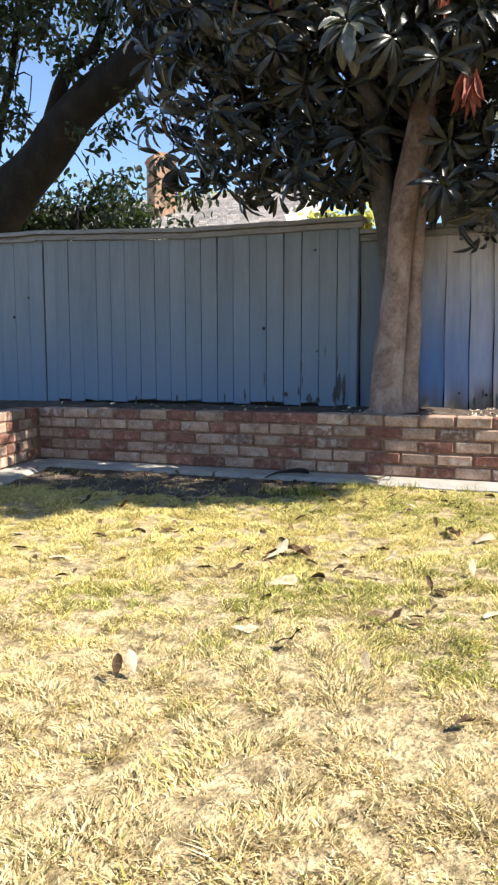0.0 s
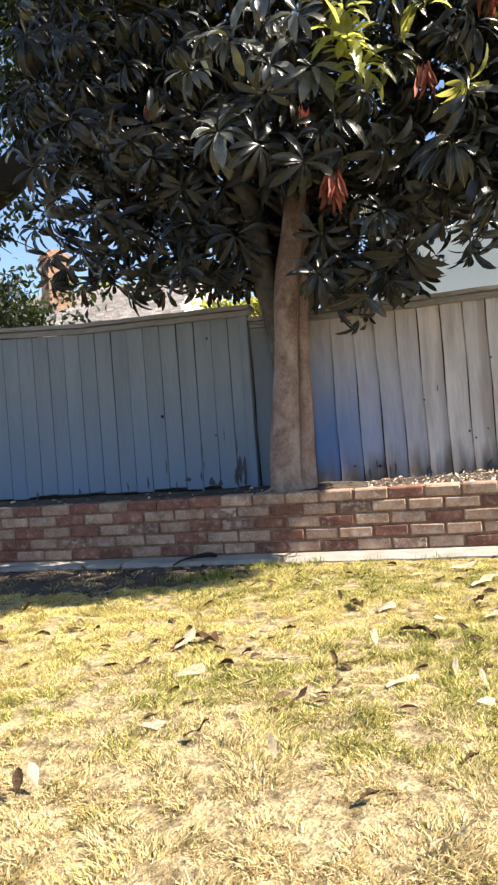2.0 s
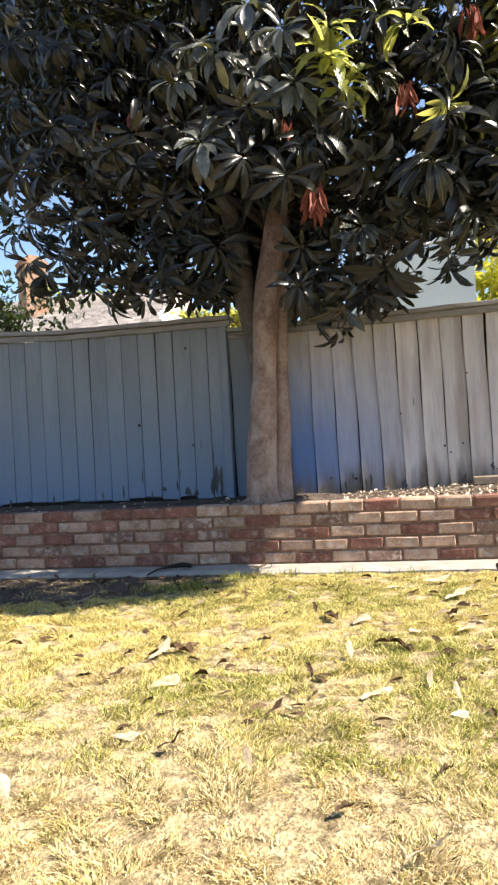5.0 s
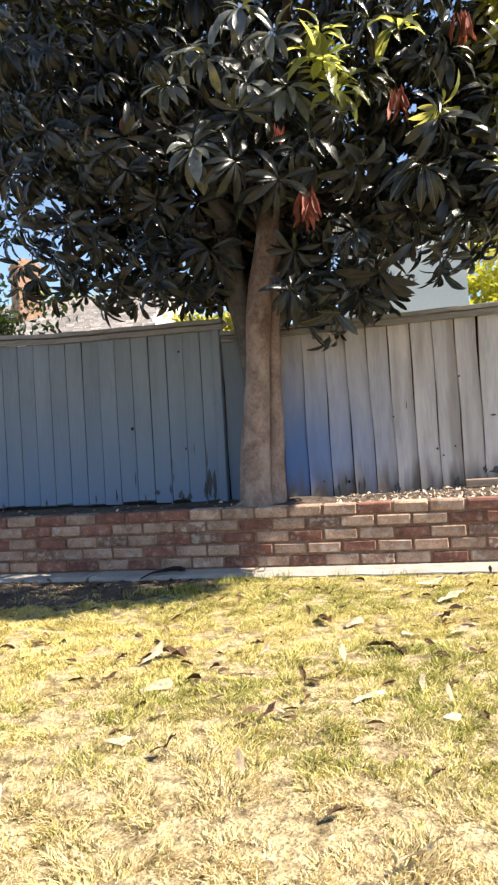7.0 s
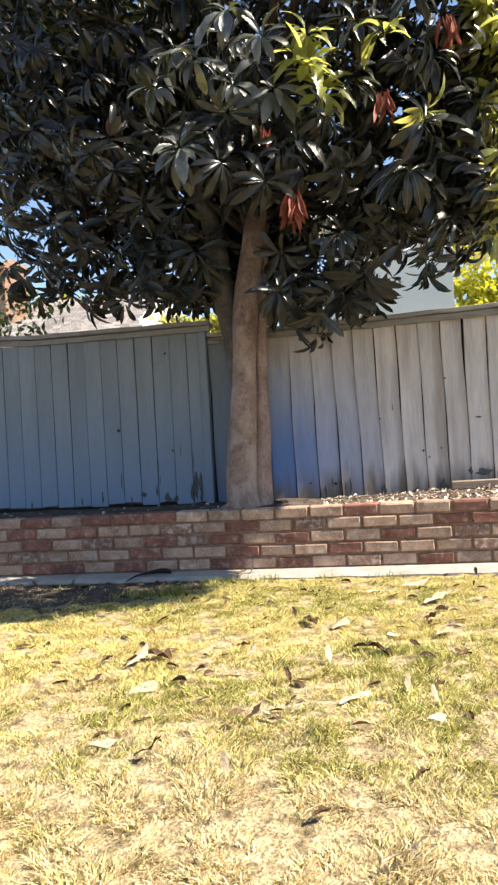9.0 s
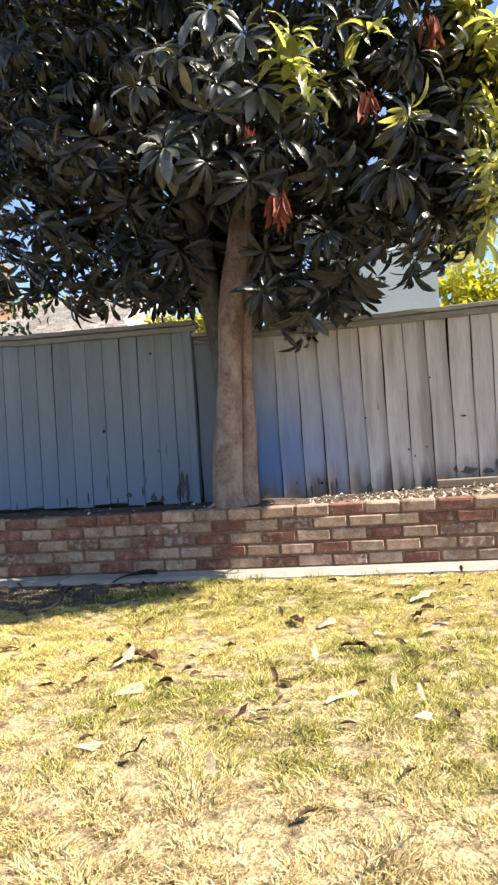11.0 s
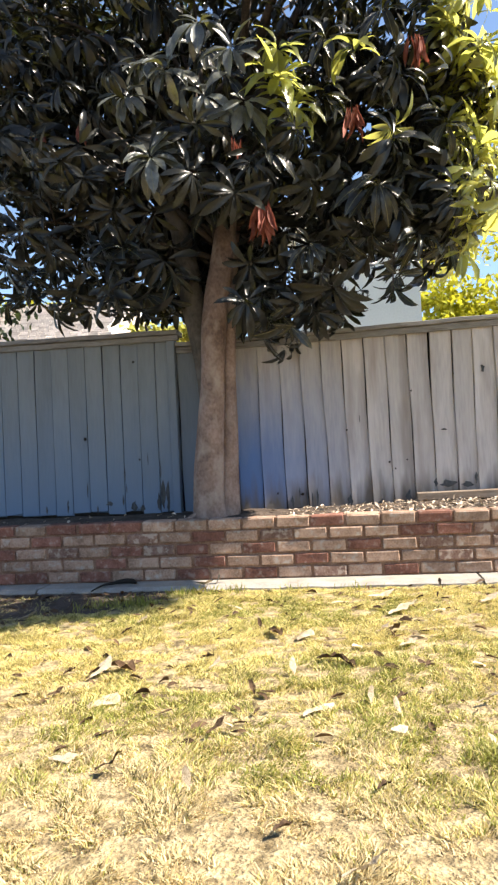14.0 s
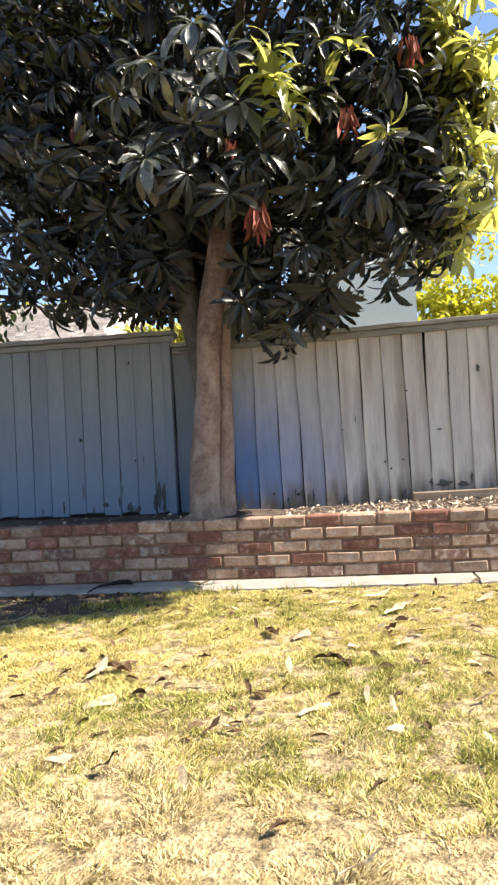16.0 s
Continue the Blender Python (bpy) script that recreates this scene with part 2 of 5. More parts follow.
def box(x0, x1, y0, y1, z0, z1, bevel=0.0, m=None):
    bm = bmesh.new()
    bmesh.ops.create_cube(bm, size=1.0)
    for v in bm.verts:
        v.co = ((x0 + x1) / 2 + v.co.x * (x1 - x0), (y0 + y1) / 2 + v.co.y * (y1 - y0), (z0 + z1) / 2 + v.co.z * (z1 - z0))
    if bevel:
        bmesh.ops.bevel(bm, geom=bm.edges[:], offset=bevel, segments=1, affect="EDGES")
    if m:
        bm.transform(m)
    return bm


def join(bms):
    out = bmesh.new()
    for b in bms:
        me = bpy.data.meshes.new("tmp")
        b.to_mesh(me)
        b.free()
        out.from_mesh(me)
        bpy.data.meshes.remove(me)
    return out


def sweep(points, radii, sides=12, rough=0.06, seed=0, steps=4):
    """A tapered, slightly lumpy tube through the points."""
    pts = [Vector(p) for p in points]
    path, rad = [], []
    for i in range(len(pts) - 1):
        a, b, c, d = pts[max(i - 1, 0)], pts[i], pts[i + 1], pts[min(i + 2, len(pts) - 1)]
        for s in range(steps):
            u = s / steps
            path.append(0.5 * (2 * b + (c - a) * u + (2 * a - 5 * b + 4 * c - d) * u * u + (3 * b - a - 3 * c + d) * u ** 3))
            rad.append(radii[i] * (1 - u) + radii[i + 1] * u)
    path.append(pts[-1])
    rad.append(radii[-1])
    bm = bmesh.new()
    rings = []
    side = Vector((0.3, 1, 0.1))
    for i, p in enumerate(path):
        way = (path[min(i + 1, len(path) - 1)] - path[max(i - 1, 0)]).normalized()
        u = side.cross(way).normalized()
        v = way.cross(u)
        ring = []
        for k in range(sides):
            a = 2 * math.pi * k / sides
            r = rad[i] * (1 + rough * 2.2 * noise.noise(Vector((math.cos(a) * 1.6 + seed * 7, math.sin(a) * 1.6, p.z * 2.5 + p.x))))
            ring.append(bm.verts.new(p + (u * math.cos(a) + v * math.sin(a)) * r))
        rings.append(ring)
    for a, b in zip(rings, rings[1:]):
        for k in range(sides):
            bm.faces.new((a[k], a[(k + 1) % sides], b[(k + 1) % sides], b[k]))
    bm.faces.new(rings[0][::-1])
    bm.faces.new(rings[-1])
    return bm


# a leaf: 6 stations along, 3 across; y along the leaf, z up
def leaf_shape(length, width, droop, fold, wave=0.0, curl=0.0):
    vs = []
    for i, (s, w) in enumerate(((0.0, 0.06), (0.24, 0.50), (0.48, 0.90), (0.69, 1.0), (0.88, 0.64), (1.0, 0.04))):
        a = droop * s
        y = length * s * math.cos(a * 0.6)
        z = -length * s * math.sin(a * 0.6)
        hw = width * w / 2
        up = fold * hw + wave * width * math.sin(i * 2.4)
        vs += [(-hw * (1 - curl * 0.4), y, z + up), (0, y, z - curl * 0.1 * width), (hw * (1 - curl * 0.4), y, z + fold * hw - wave * width * math.sin(i * 2.4 + 1) + curl * hw)]
    return np.array(vs)


LEAF_FACES = np.array([(3 * i + j, 3 * i + j + 1, 3 * i + j + 4, 3 * i + j + 3) for i in range(5) for j in range(2)])


def leaves_mesh(name, items):
    """Joined leaves; items: (shape, 4x4 matrix)."""
    vs = np.empty((len(items), 18, 3), np.float32)
    for k, (shape, m) in enumerate(items):
        r = np.array(m)
        vs[k] = shape @ r[:3, :3].T + r[:3, 3]
    fs = (LEAF_FACES[None] + 18 * np.arange(len(items))[:, None, None]).reshape(-1, 4)
    return array_mesh(name, vs.reshape(-1, 3), fs)


def leaf_pose(base, way, up):
    """Leaf's base, direction along it and the side its face looks to."""
    y = way.normalized()
    x = y.cross(up).normalized()
    z = x.cross(y)
    return Matrix.Translation(base) @ Matrix((x, y, z)).transposed().to_4x4()


def whorl(rng, centre, axis, count, size, spread=(55, 105), young=False):
    """Poses of the leaves of one rosette: (shape, matrix)."""
    axis = axis.normalized()
    side = axis.orthogonal().normalized()
    out = []
    for k in range(count):
        a = k * 2.39996 + rng.uniform(-0.3, 0.3)
        tilt = radians(rng.uniform(*spread) if not young else rng.uniform(25, 92))
        round_ = side * math.cos(a) + axis.cross(side) * math.sin(a)
        way = (axis * math.cos(tilt) + round_ * math.sin(tilt) + Vector((0, 0, -0.15 if young else rng.choice((-0.65, -0.35, -0.1))))).normalized()
        length = size * rng.uniform(0.7, 1.12)
        base = centre + way * 0.015 - axis * rng.uniform(0, 0.05)
        up = axis + Vector((0, 0, 0.4))
        shape = leaf_shape(length, length * rng.uniform(0.19, 0.26), rng.uniform(0.3, 1.7), rng.uniform(0.15, 0.9), rng.uniform(0, 0.05))
        out.append((shape, leaf_pose(base, way, up)))
    return out


# ground: one sheet to the horizon, uneven under the lawn
def build_ground():
    axis_x = np.concatenate([[-600, -150, -40, -15, -7], np.arange(-4, 6.01, 0.1), [9, 17, 45, 150, 600]])
    axis_y = np.concatenate([[-600, -150, -40, -15], np.arange(-6, 0.01, 0.1), [1, 3, 8, 20, 60, 200, 600]])
    vs, fs = [], []
    for y in axis_y:
        for x in axis_x:
            inside = -4 < x < 6 and -6 < y < -0.15
            z = lawn_height(x, y) if inside else 0.0
            vs.append((x, y, z))
    n = len(axis_x)
    for j in range(len(axis_y) - 1):
        for i in range(n - 1):
            fs.append((j * n + i, j * n + i + 1, (j + 1) * n + i + 1, (j + 1) * n + i))
    ob = mesh_part("ground", array_mesh("ground", vs, fs), M_LAWN, smooth=True)
    tagged(ob, "dry thatchy lawn soil, straw coloured with olive patches", "ground", kind="structure")


def lawn_height(x, y):
    falloff = min(1.0, max(0.0, (-0.15 - y) / 0.4)) * min(1.0, max(0.0, (x + 3.9) / 0.5)) * min(1.0, max(0.0, (5.9 - x) / 0.5))
    return falloff * (0.012 * noise.noise(Vector((x * 1.3, y * 1.3, 0))) + 0.006 * noise.noise(Vector((x * 5, y * 5, 3))))


build_ground()

# raised bed, brick retaining wall and mowing strip
COURSE, PITCH, CURB_TOP = 0.0755, 0.21, 0.033
WALL_TOP = CURB_TOP + 5 * COURSE


def bed_height(x, y):
    back = min(1.0, max(0.0, (y - 0.1) / 0.4))
    rise = 0.028 * min(1.0, max(0.0, (x - 1.25) / 0.7)) * min(1.0, max(0.0, (y - 0.08) / 0.25))
    return 0.388 + 0.03 * back + rise + 0.012 * noise.noise(Vector((x * 4, y * 4, 5))) + 0.006 * noise.noise(Vector((x * 14, y * 14, 9)))


def build_bed():
    xs, ys = np.arange(-6.0, 4.16, 0.05), np.arange(0.095, 1.26, 0.05)
    vs = [(x, y, bed_height(x, y)) for y in ys for x in xs]
    n = len(xs)
    fs = [(j * n + i, j * n + i + 1, (j + 1) * n + i + 1, (j + 1) * n + i) for j in range(len(ys) - 1) for i in range(n - 1)]
    tagged(mesh_part("bed_soil", array_mesh("bed_soil", vs, fs), M_SOIL, smooth=True),
           "dark crumbly soil of the raised planting bed", "soil", kind="structure")
    # earth under the bed and behind the return wall
    def prism(label, ring, top):
        bm = bmesh.new()
        lower = [bm.verts.new((x, y, -0.05)) for x, y in ring]
        upper = [bm.verts.new((x, y, top)) for x, y in ring]
        bm.faces.new(upper)
        for k in range(len(ring)):
            m = (k + 1) % len(ring)
            bm.faces.new((lower[k], lower[m], upper[m], upper[k]))
        tagged(part("bed_earth", bm, M_SOIL), label, "soil", kind="structure")

    prism("dark packed earth under the raised bed", ((-6.0, 0.12), (4.14, 0.12), (4.14, 1.24), (-6.0, 1.24)), 0.37)
    prism("dark packed earth behind the return wall", ((-6.0, -3.55), (-1.21, -3.55), (-2.20, 0.0), (-2.20, 0.11), (-6.0, 0.11)), 0.385)


build_bed()


def brick_mesh(seed, length, mat, height=COURSE - 0.0145, worn=0.0):
    rng = random.Random(seed)
    bm = box(-length / 2, length / 2, -0.05, 0.05, -height / 2, height / 2, 0.006)
    for v in bm.verts:
        v.co += Vector((rng.uniform(-1, 1) * 0.003, rng.uniform(-1, 1) * 0.0022, rng.uniform(-1, 1) * 0.0022))
    for v in bm.verts:
        if worn and v.co.z > 0.01 and v.co.y < -0.03:
            v.co.z -= worn * rng.uniform(0.5, 1.2) * (-0.03 - v.co.y) / 0.02
    me = bpy.data.meshes.new("brick")
    bm.to_mesh(me)
    bm.free()
    me.materials.append(mat)
    return me


BRICKS = {k: [brick_mesh(7 * j + ord(k), PITCH - 0.0145, m) for j in range(4)] for k, m in (("B", M_BUFF), ("R", M_RED), ("M", M_MIX))}
CAPS = {k: [brick_mesh(31 * j + ord(k), PITCH - 0.0145, m, COURSE - 0.008, 0.011) for j in range(5)] for k, m in (("B", M_BUFF), ("R", M_RED), ("M", M_MIX))}
HALVES = {k: [brick_mesh(90 + j + ord(k), PITCH / 2 - 0.0145, m) for j in range(2)] for k, m in (("B", M_BUFF), ("R", M_RED), ("M", M_MIX))}
# courses from the top down, brick by brick from the inner corner
COURSES = ("MBBRBRBRRRBBBBBRBBRBBRBBMRBBRB", "BBBBBRBRBBMBRBMBBBRRMBBRBMBBRB", "BRBRBRBMBRMRBRBBRBMBMBRBBRMBBR",
           "RBBRBMBBBRBBRBBRBBBMBRBBMBRBBB", "BBRBBRRBRBBRBRBMBRBBBRBRBBMBRB")


def brick_wall(name, label, origin, turn, courses, first, length, start=10):
    """A wall along its own x axis; the face looks to -y. Bricks are parts of it."""
    wall = thing(name, label, "brick wall", kind="structure", at=origin)
    wall.rotation_euler[2] = turn
    part("mortar", box(first - 0.07, length, 0.011, 0.094, CURB_TOP, WALL_TOP - 0.012), M_MORTAR, wall, "sandy brown mortar")
    rng = random.Random(4)
    for c, row in enumerate(courses):
        z = WALL_TOP - (c + 0.5) * COURSE
        for k, kind in enumerate(row):
            x0 = (k - start) * PITCH - (PITCH / 2 if c % 2 else 0)
            x = x0 + PITCH / 2
            if x + PITCH / 2 > length:
                continue
            half = x0 < first - 0.01
            ob = new("brick", rng.choice((HALVES if half else CAPS if c == 0 else BRICKS)[kind]))
            ob.parent = wall
            ob.location = (x + (PITCH / 4 if half else 0) + rng.uniform(-0.002, 0.002), 0.05 + rng.uniform(-0.003, 0.003), z + rng.uniform(-0.0015, 0.0015))
            ob.rotation_euler = (rng.uniform(-0.012, 0.012), rng.uniform(-0.008, 0.008), rng.uniform(-0.01, 0.01))
    return wall


brick_wall("wall_brick", "low retaining wall of old buff and red bricks", (0, 0, 0), 0, COURSES, -10 * PITCH, 4.15)
brick_wall("wall_return", "brick return wall meeting the long wall", (-2.11 + 3.78 * 0.276, -3.78 * 0.961, 0), radians(106),
           ("BRBBMRBBRBRBBMRBBRB", "RBBMBRBBRMBRBBMBRBBR", "BBRBMBBRBBMBRBBRBBMB", "RMBBRBBRBBRBBMBBRBBM", "BBRBBMRBBRBBRBMBBRBB"), 0.0, 3.79, 0)


def curb(label, x0, x1, y0, y1, m=None):
    rng = random.Random(int(x0 * 100))
    n = max(2, int((x1 - x0) / 0.06))
    bm = bmesh.new()
    rows = []
    for i in range(n + 1):
        x = x0 + (x1 - x0) * i / n
        j = lambda s: rng.uniform(-s, s)
        rows.append([bm.verts.new(p) for p in ((x, y0 + j(0.005), -0.06), (x, y0 + j(0.006), CURB_TOP - 0.02 + j(0.003)), (x, y0 + 0.03 + j(0.004), CURB_TOP - 0.003 + j(0.002)), (x, y1, CURB_TOP), (x, y1, -0.06))])
    for a, b in zip(rows, rows[1:]):
        for k in range(4):
            bm.faces.new((a[k], b[k], b[k + 1], a[k + 1]))
    bm.faces.new(rows[0])
    bm.faces.new(rows[-1][::-1])
    if m:
        bm.transform(m)
    bmesh.ops.recalc_face_normals(bm, faces=bm.faces[:])
    tagged(part("kerb", bm, M_CURB), label, "kerb", kind="structure")


for x0, x1 in ((-2.02, -0.62), (-0.605, 0.43), (0.44, 2.0), (2.015, 4.1)):
    curb("pale concrete mowing strip along the brick wall", x0, x1, -0.22, 0.092)
curb("pale concrete mowing strip along the return wall", 0.0, 3.75, -0.20, 0.092,
     Matrix.Translation((-2.11 + 3.78 * 0.276, -3.78 * 0.961, -0.003)) @ Matrix.Rotation(radians(106), 4, "Z"))


# fences
def board(parent, x, width, z0, z1, y, lean, yaw, mat, rng, thick=0.018, warp=0.0006):
    """A fence board with its foot at x; part of a fence."""
    n = 7
    bm = bmesh.new()
    rows = []
    for i in range(n + 1):
        z = z0 + (z1 - z0) * i / n
        bow = warp * math.sin(i * 1.3 + x * 9)
        row = [bm.verts.new(p) for p in ((-width / 2 + bow, 0.0025, z), (-width / 2 + 0.0025 + bow, 0, z), (width / 2 - 0.0025 + bow, 0, z), (width / 2 + bow, 0.0025, z),
                                        (width / 2 + bow, thick, z), (-width / 2 + bow, thick, z))]
        rows.append(row)
    if n:
        for v in rows[0]:
            v.co.z += rng.uniform(-0.012, 0.012)
    for a, b in zip(rows, rows[1:]):
        for k in range(6):
            bm.faces.new((a[k], a[(k + 1) % 6], b[(k + 1) % 6], b[k]))
    bm.faces.new(rows[0][::-1])
    bm.faces.new(rows[-1])
    bm.transform(Matrix.Rotation(yaw, 4, "Z"))
    for v in bm.verts:
        v.co.x -= math.tan(lean) * (v.co.z - z0)
    ob = part("board", bm, mat, parent)
    ob.location = (x, y, 0)
    return ob


def rail(parent, p0, p1, h0, h1, y0, y1, name="cap_rail", mat=None, label=""):
    """A long timber between two (x, z) points, from h0 to h1 above them."""
    n = 14
    bm = bmesh.new()
    rng = random.Random(int(h1 * 1000) + int(p0[0] * 10))
    rows = []
    for i in range(n + 1):
        u = i / n
        x, z = p0[0] + (p1[0] - p0[0]) * u, p0[1] + (p1[1] - p0[1]) * u + rng.uniform(-0.003, 0.003)
        e = 0.003
        rows.append([bm.verts.new(p) for p in ((x, y0, z + h0 + e), (x, y0 + e, z + h0), (x, y1, z + h0), (x, y1, z + h1 - e), (x, y1 - e, z + h1), (x, y0 + e, z + h1), (x, y0, z + h1 - e))])
    for a, b in zip(rows, rows[1:]):
        for k in range(7):
            bm.faces.new((a[k], b[k], b[(k + 1) % 7], a[(k + 1) % 7]))
    bm.faces.new(rows[0])
    bm.faces.new(rows[-1][::-1])
    bmesh.ops.recalc_face_normals(bm, faces=bm.faces[:])
    return part(name, bm, mat or M_RAIL, parent, label)


def stain(parent, x, z, w, h, y, seed, mat=None, name="stain"):
    """A thin ragged patch where paint has run or worn off, or a knot shows."""
    rng = random.Random(seed)
    n = 7
    bm = bmesh.new()
    ends = []
    for k in range(n):
        q = z - h / 2 + h * k / (n - 1)
        half = w / 2 * max(0.06, math.sin(math.pi * (k + 0.15) / (n - 0.7))) * rng.uniform(0.55, 1.15)
        mid = x + rng.uniform(-0.15, 0.15) * w
        ends.append(((mid - half, q), (mid + half, q)))
    ring = [a for a, _ in ends] + [b for _, b in reversed(ends)]
    front = [bm.verts.new((p, y - 0.0012, q)) for p, q in ring]
    rear = [bm.verts.new((p, y + 0.004, q)) for p, q in ring]
    m = len(ring)
    for k in range(n - 1):
        bm.faces.new((front[k], front[m - 1 - k], front[m - 2 - k], front[k + 1]))
    for k in range(m):
        bm.faces.new((front[k], rear[k], rear[(k + 1) % m], front[(k + 1) % m]))
    bmesh.ops.recalc_face_normals(bm, faces=bm.faces[:])
    return part(name, bm, mat or M_STAIN, parent)


def left_top(x):
    return 1.676 + 0.02 * min(0.0, x + 0.5) ** 2


def build_left_fence():
    rng = random.Random(21)
    fence = thing("fence", "grey painted board fence with a flat cap, behind the tree's bed", "fence", kind="structure")
    y = 0.552
    x, k = 0.045, 0
    while x > -2.30:
        w = 0.1205
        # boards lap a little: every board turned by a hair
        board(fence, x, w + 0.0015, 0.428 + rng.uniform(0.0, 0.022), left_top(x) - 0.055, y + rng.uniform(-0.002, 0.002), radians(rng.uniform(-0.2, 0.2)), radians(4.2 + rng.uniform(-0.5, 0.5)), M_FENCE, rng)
        x -= 0.128
        k += 1
    board(fence, -2.372, 0.10, 0.40, left_top(-2.37) - 0.055, y, 0.0, radians(2), M_FENCE, rng)
    for x in (-2.51, -2.65, -2.79, -2.93, -3.07, -3.21, -3.35, -3.5):
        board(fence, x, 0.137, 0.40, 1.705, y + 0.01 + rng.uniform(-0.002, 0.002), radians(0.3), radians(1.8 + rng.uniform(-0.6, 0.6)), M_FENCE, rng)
    # near-black sheet added so that gaps between boards read as shade
    part("backing", box(-3.57, 0.1, 0.578, 0.60, 0.40, 1.63), M_DARK, fence, "near-black sheet added behind the boards, so the gaps read dark")
    part("post", box(0.074, 0.129, 0.530, 0.61, 0.36, 1.632, 0.004), M_FENCE, fence)
    for name, h0, h1, y0, y1 in (("cap_rail", -0.018, 0.012, 0.49, 0.66), ("trim_rail", -0.060, -0.022, 0.522, 0.551)):
        a, b = (-2.475, left_top(-2.475)), (-1.1, left_top(-1.1))
        rail(fence, a, b, h0, h1, y0, y1, name)
        rail(fence, b, (0.16, left_top(0.16)), h0, h1, y0 + 0.001, y1, name)
        rail(fence, (-3.6, 1.76), (-2.485, 1.752), h0, h1, y0 + 0.01, y1 + 0.01, name)
    for kx, kz, r in ((-0.177, 1.49, 0.016), (-0.553, 0.965, 0.022), (-0.16, 0.80, 0.014), (-2.73, 1.1, 0.022), (-2.58, 1.25, 0.02)):
        stain(fence, kx, kz, r, r * 1.2, y - 0.004, int(kx * 1000), M_DARK, "knot")
    for kx, kz, w, h in ((-0.39, 0.50, 0.05, 0.035), (-0.29, 0.52, 0.012, 0.07), (-0.27, 0.70, 0.008, 0.11), (-0.262, 0.60, 0.007, 0.07), (-0.01, 0.72, 0.010, 0.13), (0.0, 0.55, 0.04, 0.20), (0.035, 0.53, 0.03, 0.22), (-0.03, 0.50, 0.03, 0.12),
                         (-0.21, 0.475, 0.05, 0.07), (-0.15, 0.46, 0.04, 0.05), (-0.70, 0.49, 0.012, 0.09), (-0.86, 0.47, 0.012, 0.06), (-1.25, 0.46, 0.015, 0.06), (-1.6, 0.45, 0.02, 0.05), (-0.48, 0.46, 0.012, 0.06), (-0.10, 0.80, 0.006, 0.08), (-0.55, 0.60, 0.006, 0.10)):
        stain(fence, kx, kz, w, h, y - 0.0035, int(kx * 777), M_STAIN)


def right_top(x):
    return 1.574 + 0.019 * (x - 1.0) if x > 0.9 else 1.572


def build_right_fence():
    rng = random.Random(33)
    fence = thing("fence", "weathered grey board fence, warped boards under a flat cap", "fence", kind="structure")
    y = 0.590
    edges = [0.137, 0.28, 0.415, 0.54, 0.70, 0.855, 1.005, 1.15, 1.29, 1.435, 1.58, 1.725, 1.865, 2.01, 2.14, 2.285, 2.43, 2.57, 2.71, 2.86, 3.0, 3.15, 3.3, 3.44, 3.59, 3.73, 3.88, 4.02]
    for i, (a, b) in enumerate(zip(edges, edges[1:])):
        x = (a + b) / 2
        lean = radians((0.5, 0.5, 0.5, -0.2, 0.2, 0.7, 1.2, 1.3, 0.9, 0.5, 0.6, 0.6, -0.2, -0.4, -0.6)[i] if i < 15 else rng.uniform(-0.5, 0.3))
        foot = 0.38
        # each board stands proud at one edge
        # the first two take the darker paint: shade by the trunk put in colour
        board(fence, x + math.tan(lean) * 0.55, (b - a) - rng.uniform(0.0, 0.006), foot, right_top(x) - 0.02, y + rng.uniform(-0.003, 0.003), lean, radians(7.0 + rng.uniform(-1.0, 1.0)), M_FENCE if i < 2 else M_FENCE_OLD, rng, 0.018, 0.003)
    # the same added dark sheet, imitating shade in this fence's gaps
    part("backing", box(0.10, 4.1, 0.625, 0.635, 0.38, 1.57), M_DARK, fence, "near-black sheet added behind the boards, so the gaps read dark")
    a, b, c = (0.135, 1.568), (1.25, right_top(1.25)), (4.1, right_top(4.1))
    for p, q in ((a, b), (b, c)):
        rail(fence, p, q, 0.008, 0.036, 0.53, 0.70, "cap_rail")
        rail(fence, p, q, -0.036, 0.006, 0.557, 0.579, "trim_rail")
    for kx, kz, r in ((1.564, 0.70, 0.016), (1.432, 1.183, 0.012), (1.60, 0.655, 0.014), (1.68, 0.71, 0.012), (1.29, 0.93, 0.013), (1.73, 1.17, 0.014), (2.01, 1.27, 0.011), (0.97, 0.51, 0.02), (0.80, 0.52, 0.016)):
        stain(fence, kx, kz, r, r * 1.1, y - 0.008, int(kx * 1000), M_DARK, "knot")
    for kx, kz, w, h in ((1.0, 0.49, 0.012, 0.14), (1.035, 0.47, 0.01, 0.10), (1.07, 0.48, 0.014, 0.13), (1.29, 0.45, 0.04, 0.09), (1.94, 0.54, 0.10, 0.05), (2.06, 0.53, 0.09, 0.04), (2.12, 0.57, 0.02, 0.08), (1.68, 0.46, 0.05, 0.10), (0.9, 0.46, 0.02, 0.08), (1.5, 0.43, 0.04, 0.06), (1.86, 0.55, 0.03, 0.06),
                         (2.20, 1.29, 0.028, 0.05), (1.93, 0.90, 0.05, 0.012), (1.38, 1.0, 0.008, 0.05), (0.95, 0.52, 0.008, 0.07)):
        stain(fence, kx, kz, w, h, y - 0.0085, int(kx * 777), M_STAIN)


build_left_fence()
build_right_fence()

# timber edging on the bed by the fence
timber = thing("timber", "weathered timber lying along the foot of the fence", "timber", at=(1.72, 0.42, 0.46))
part("beam", box(0, 2.3, 0, 0.09, -0.02, 0.032, 0.005, Matrix.Rotation(radians(-0.4), 4, "Y")), M_TIMBER, timber)
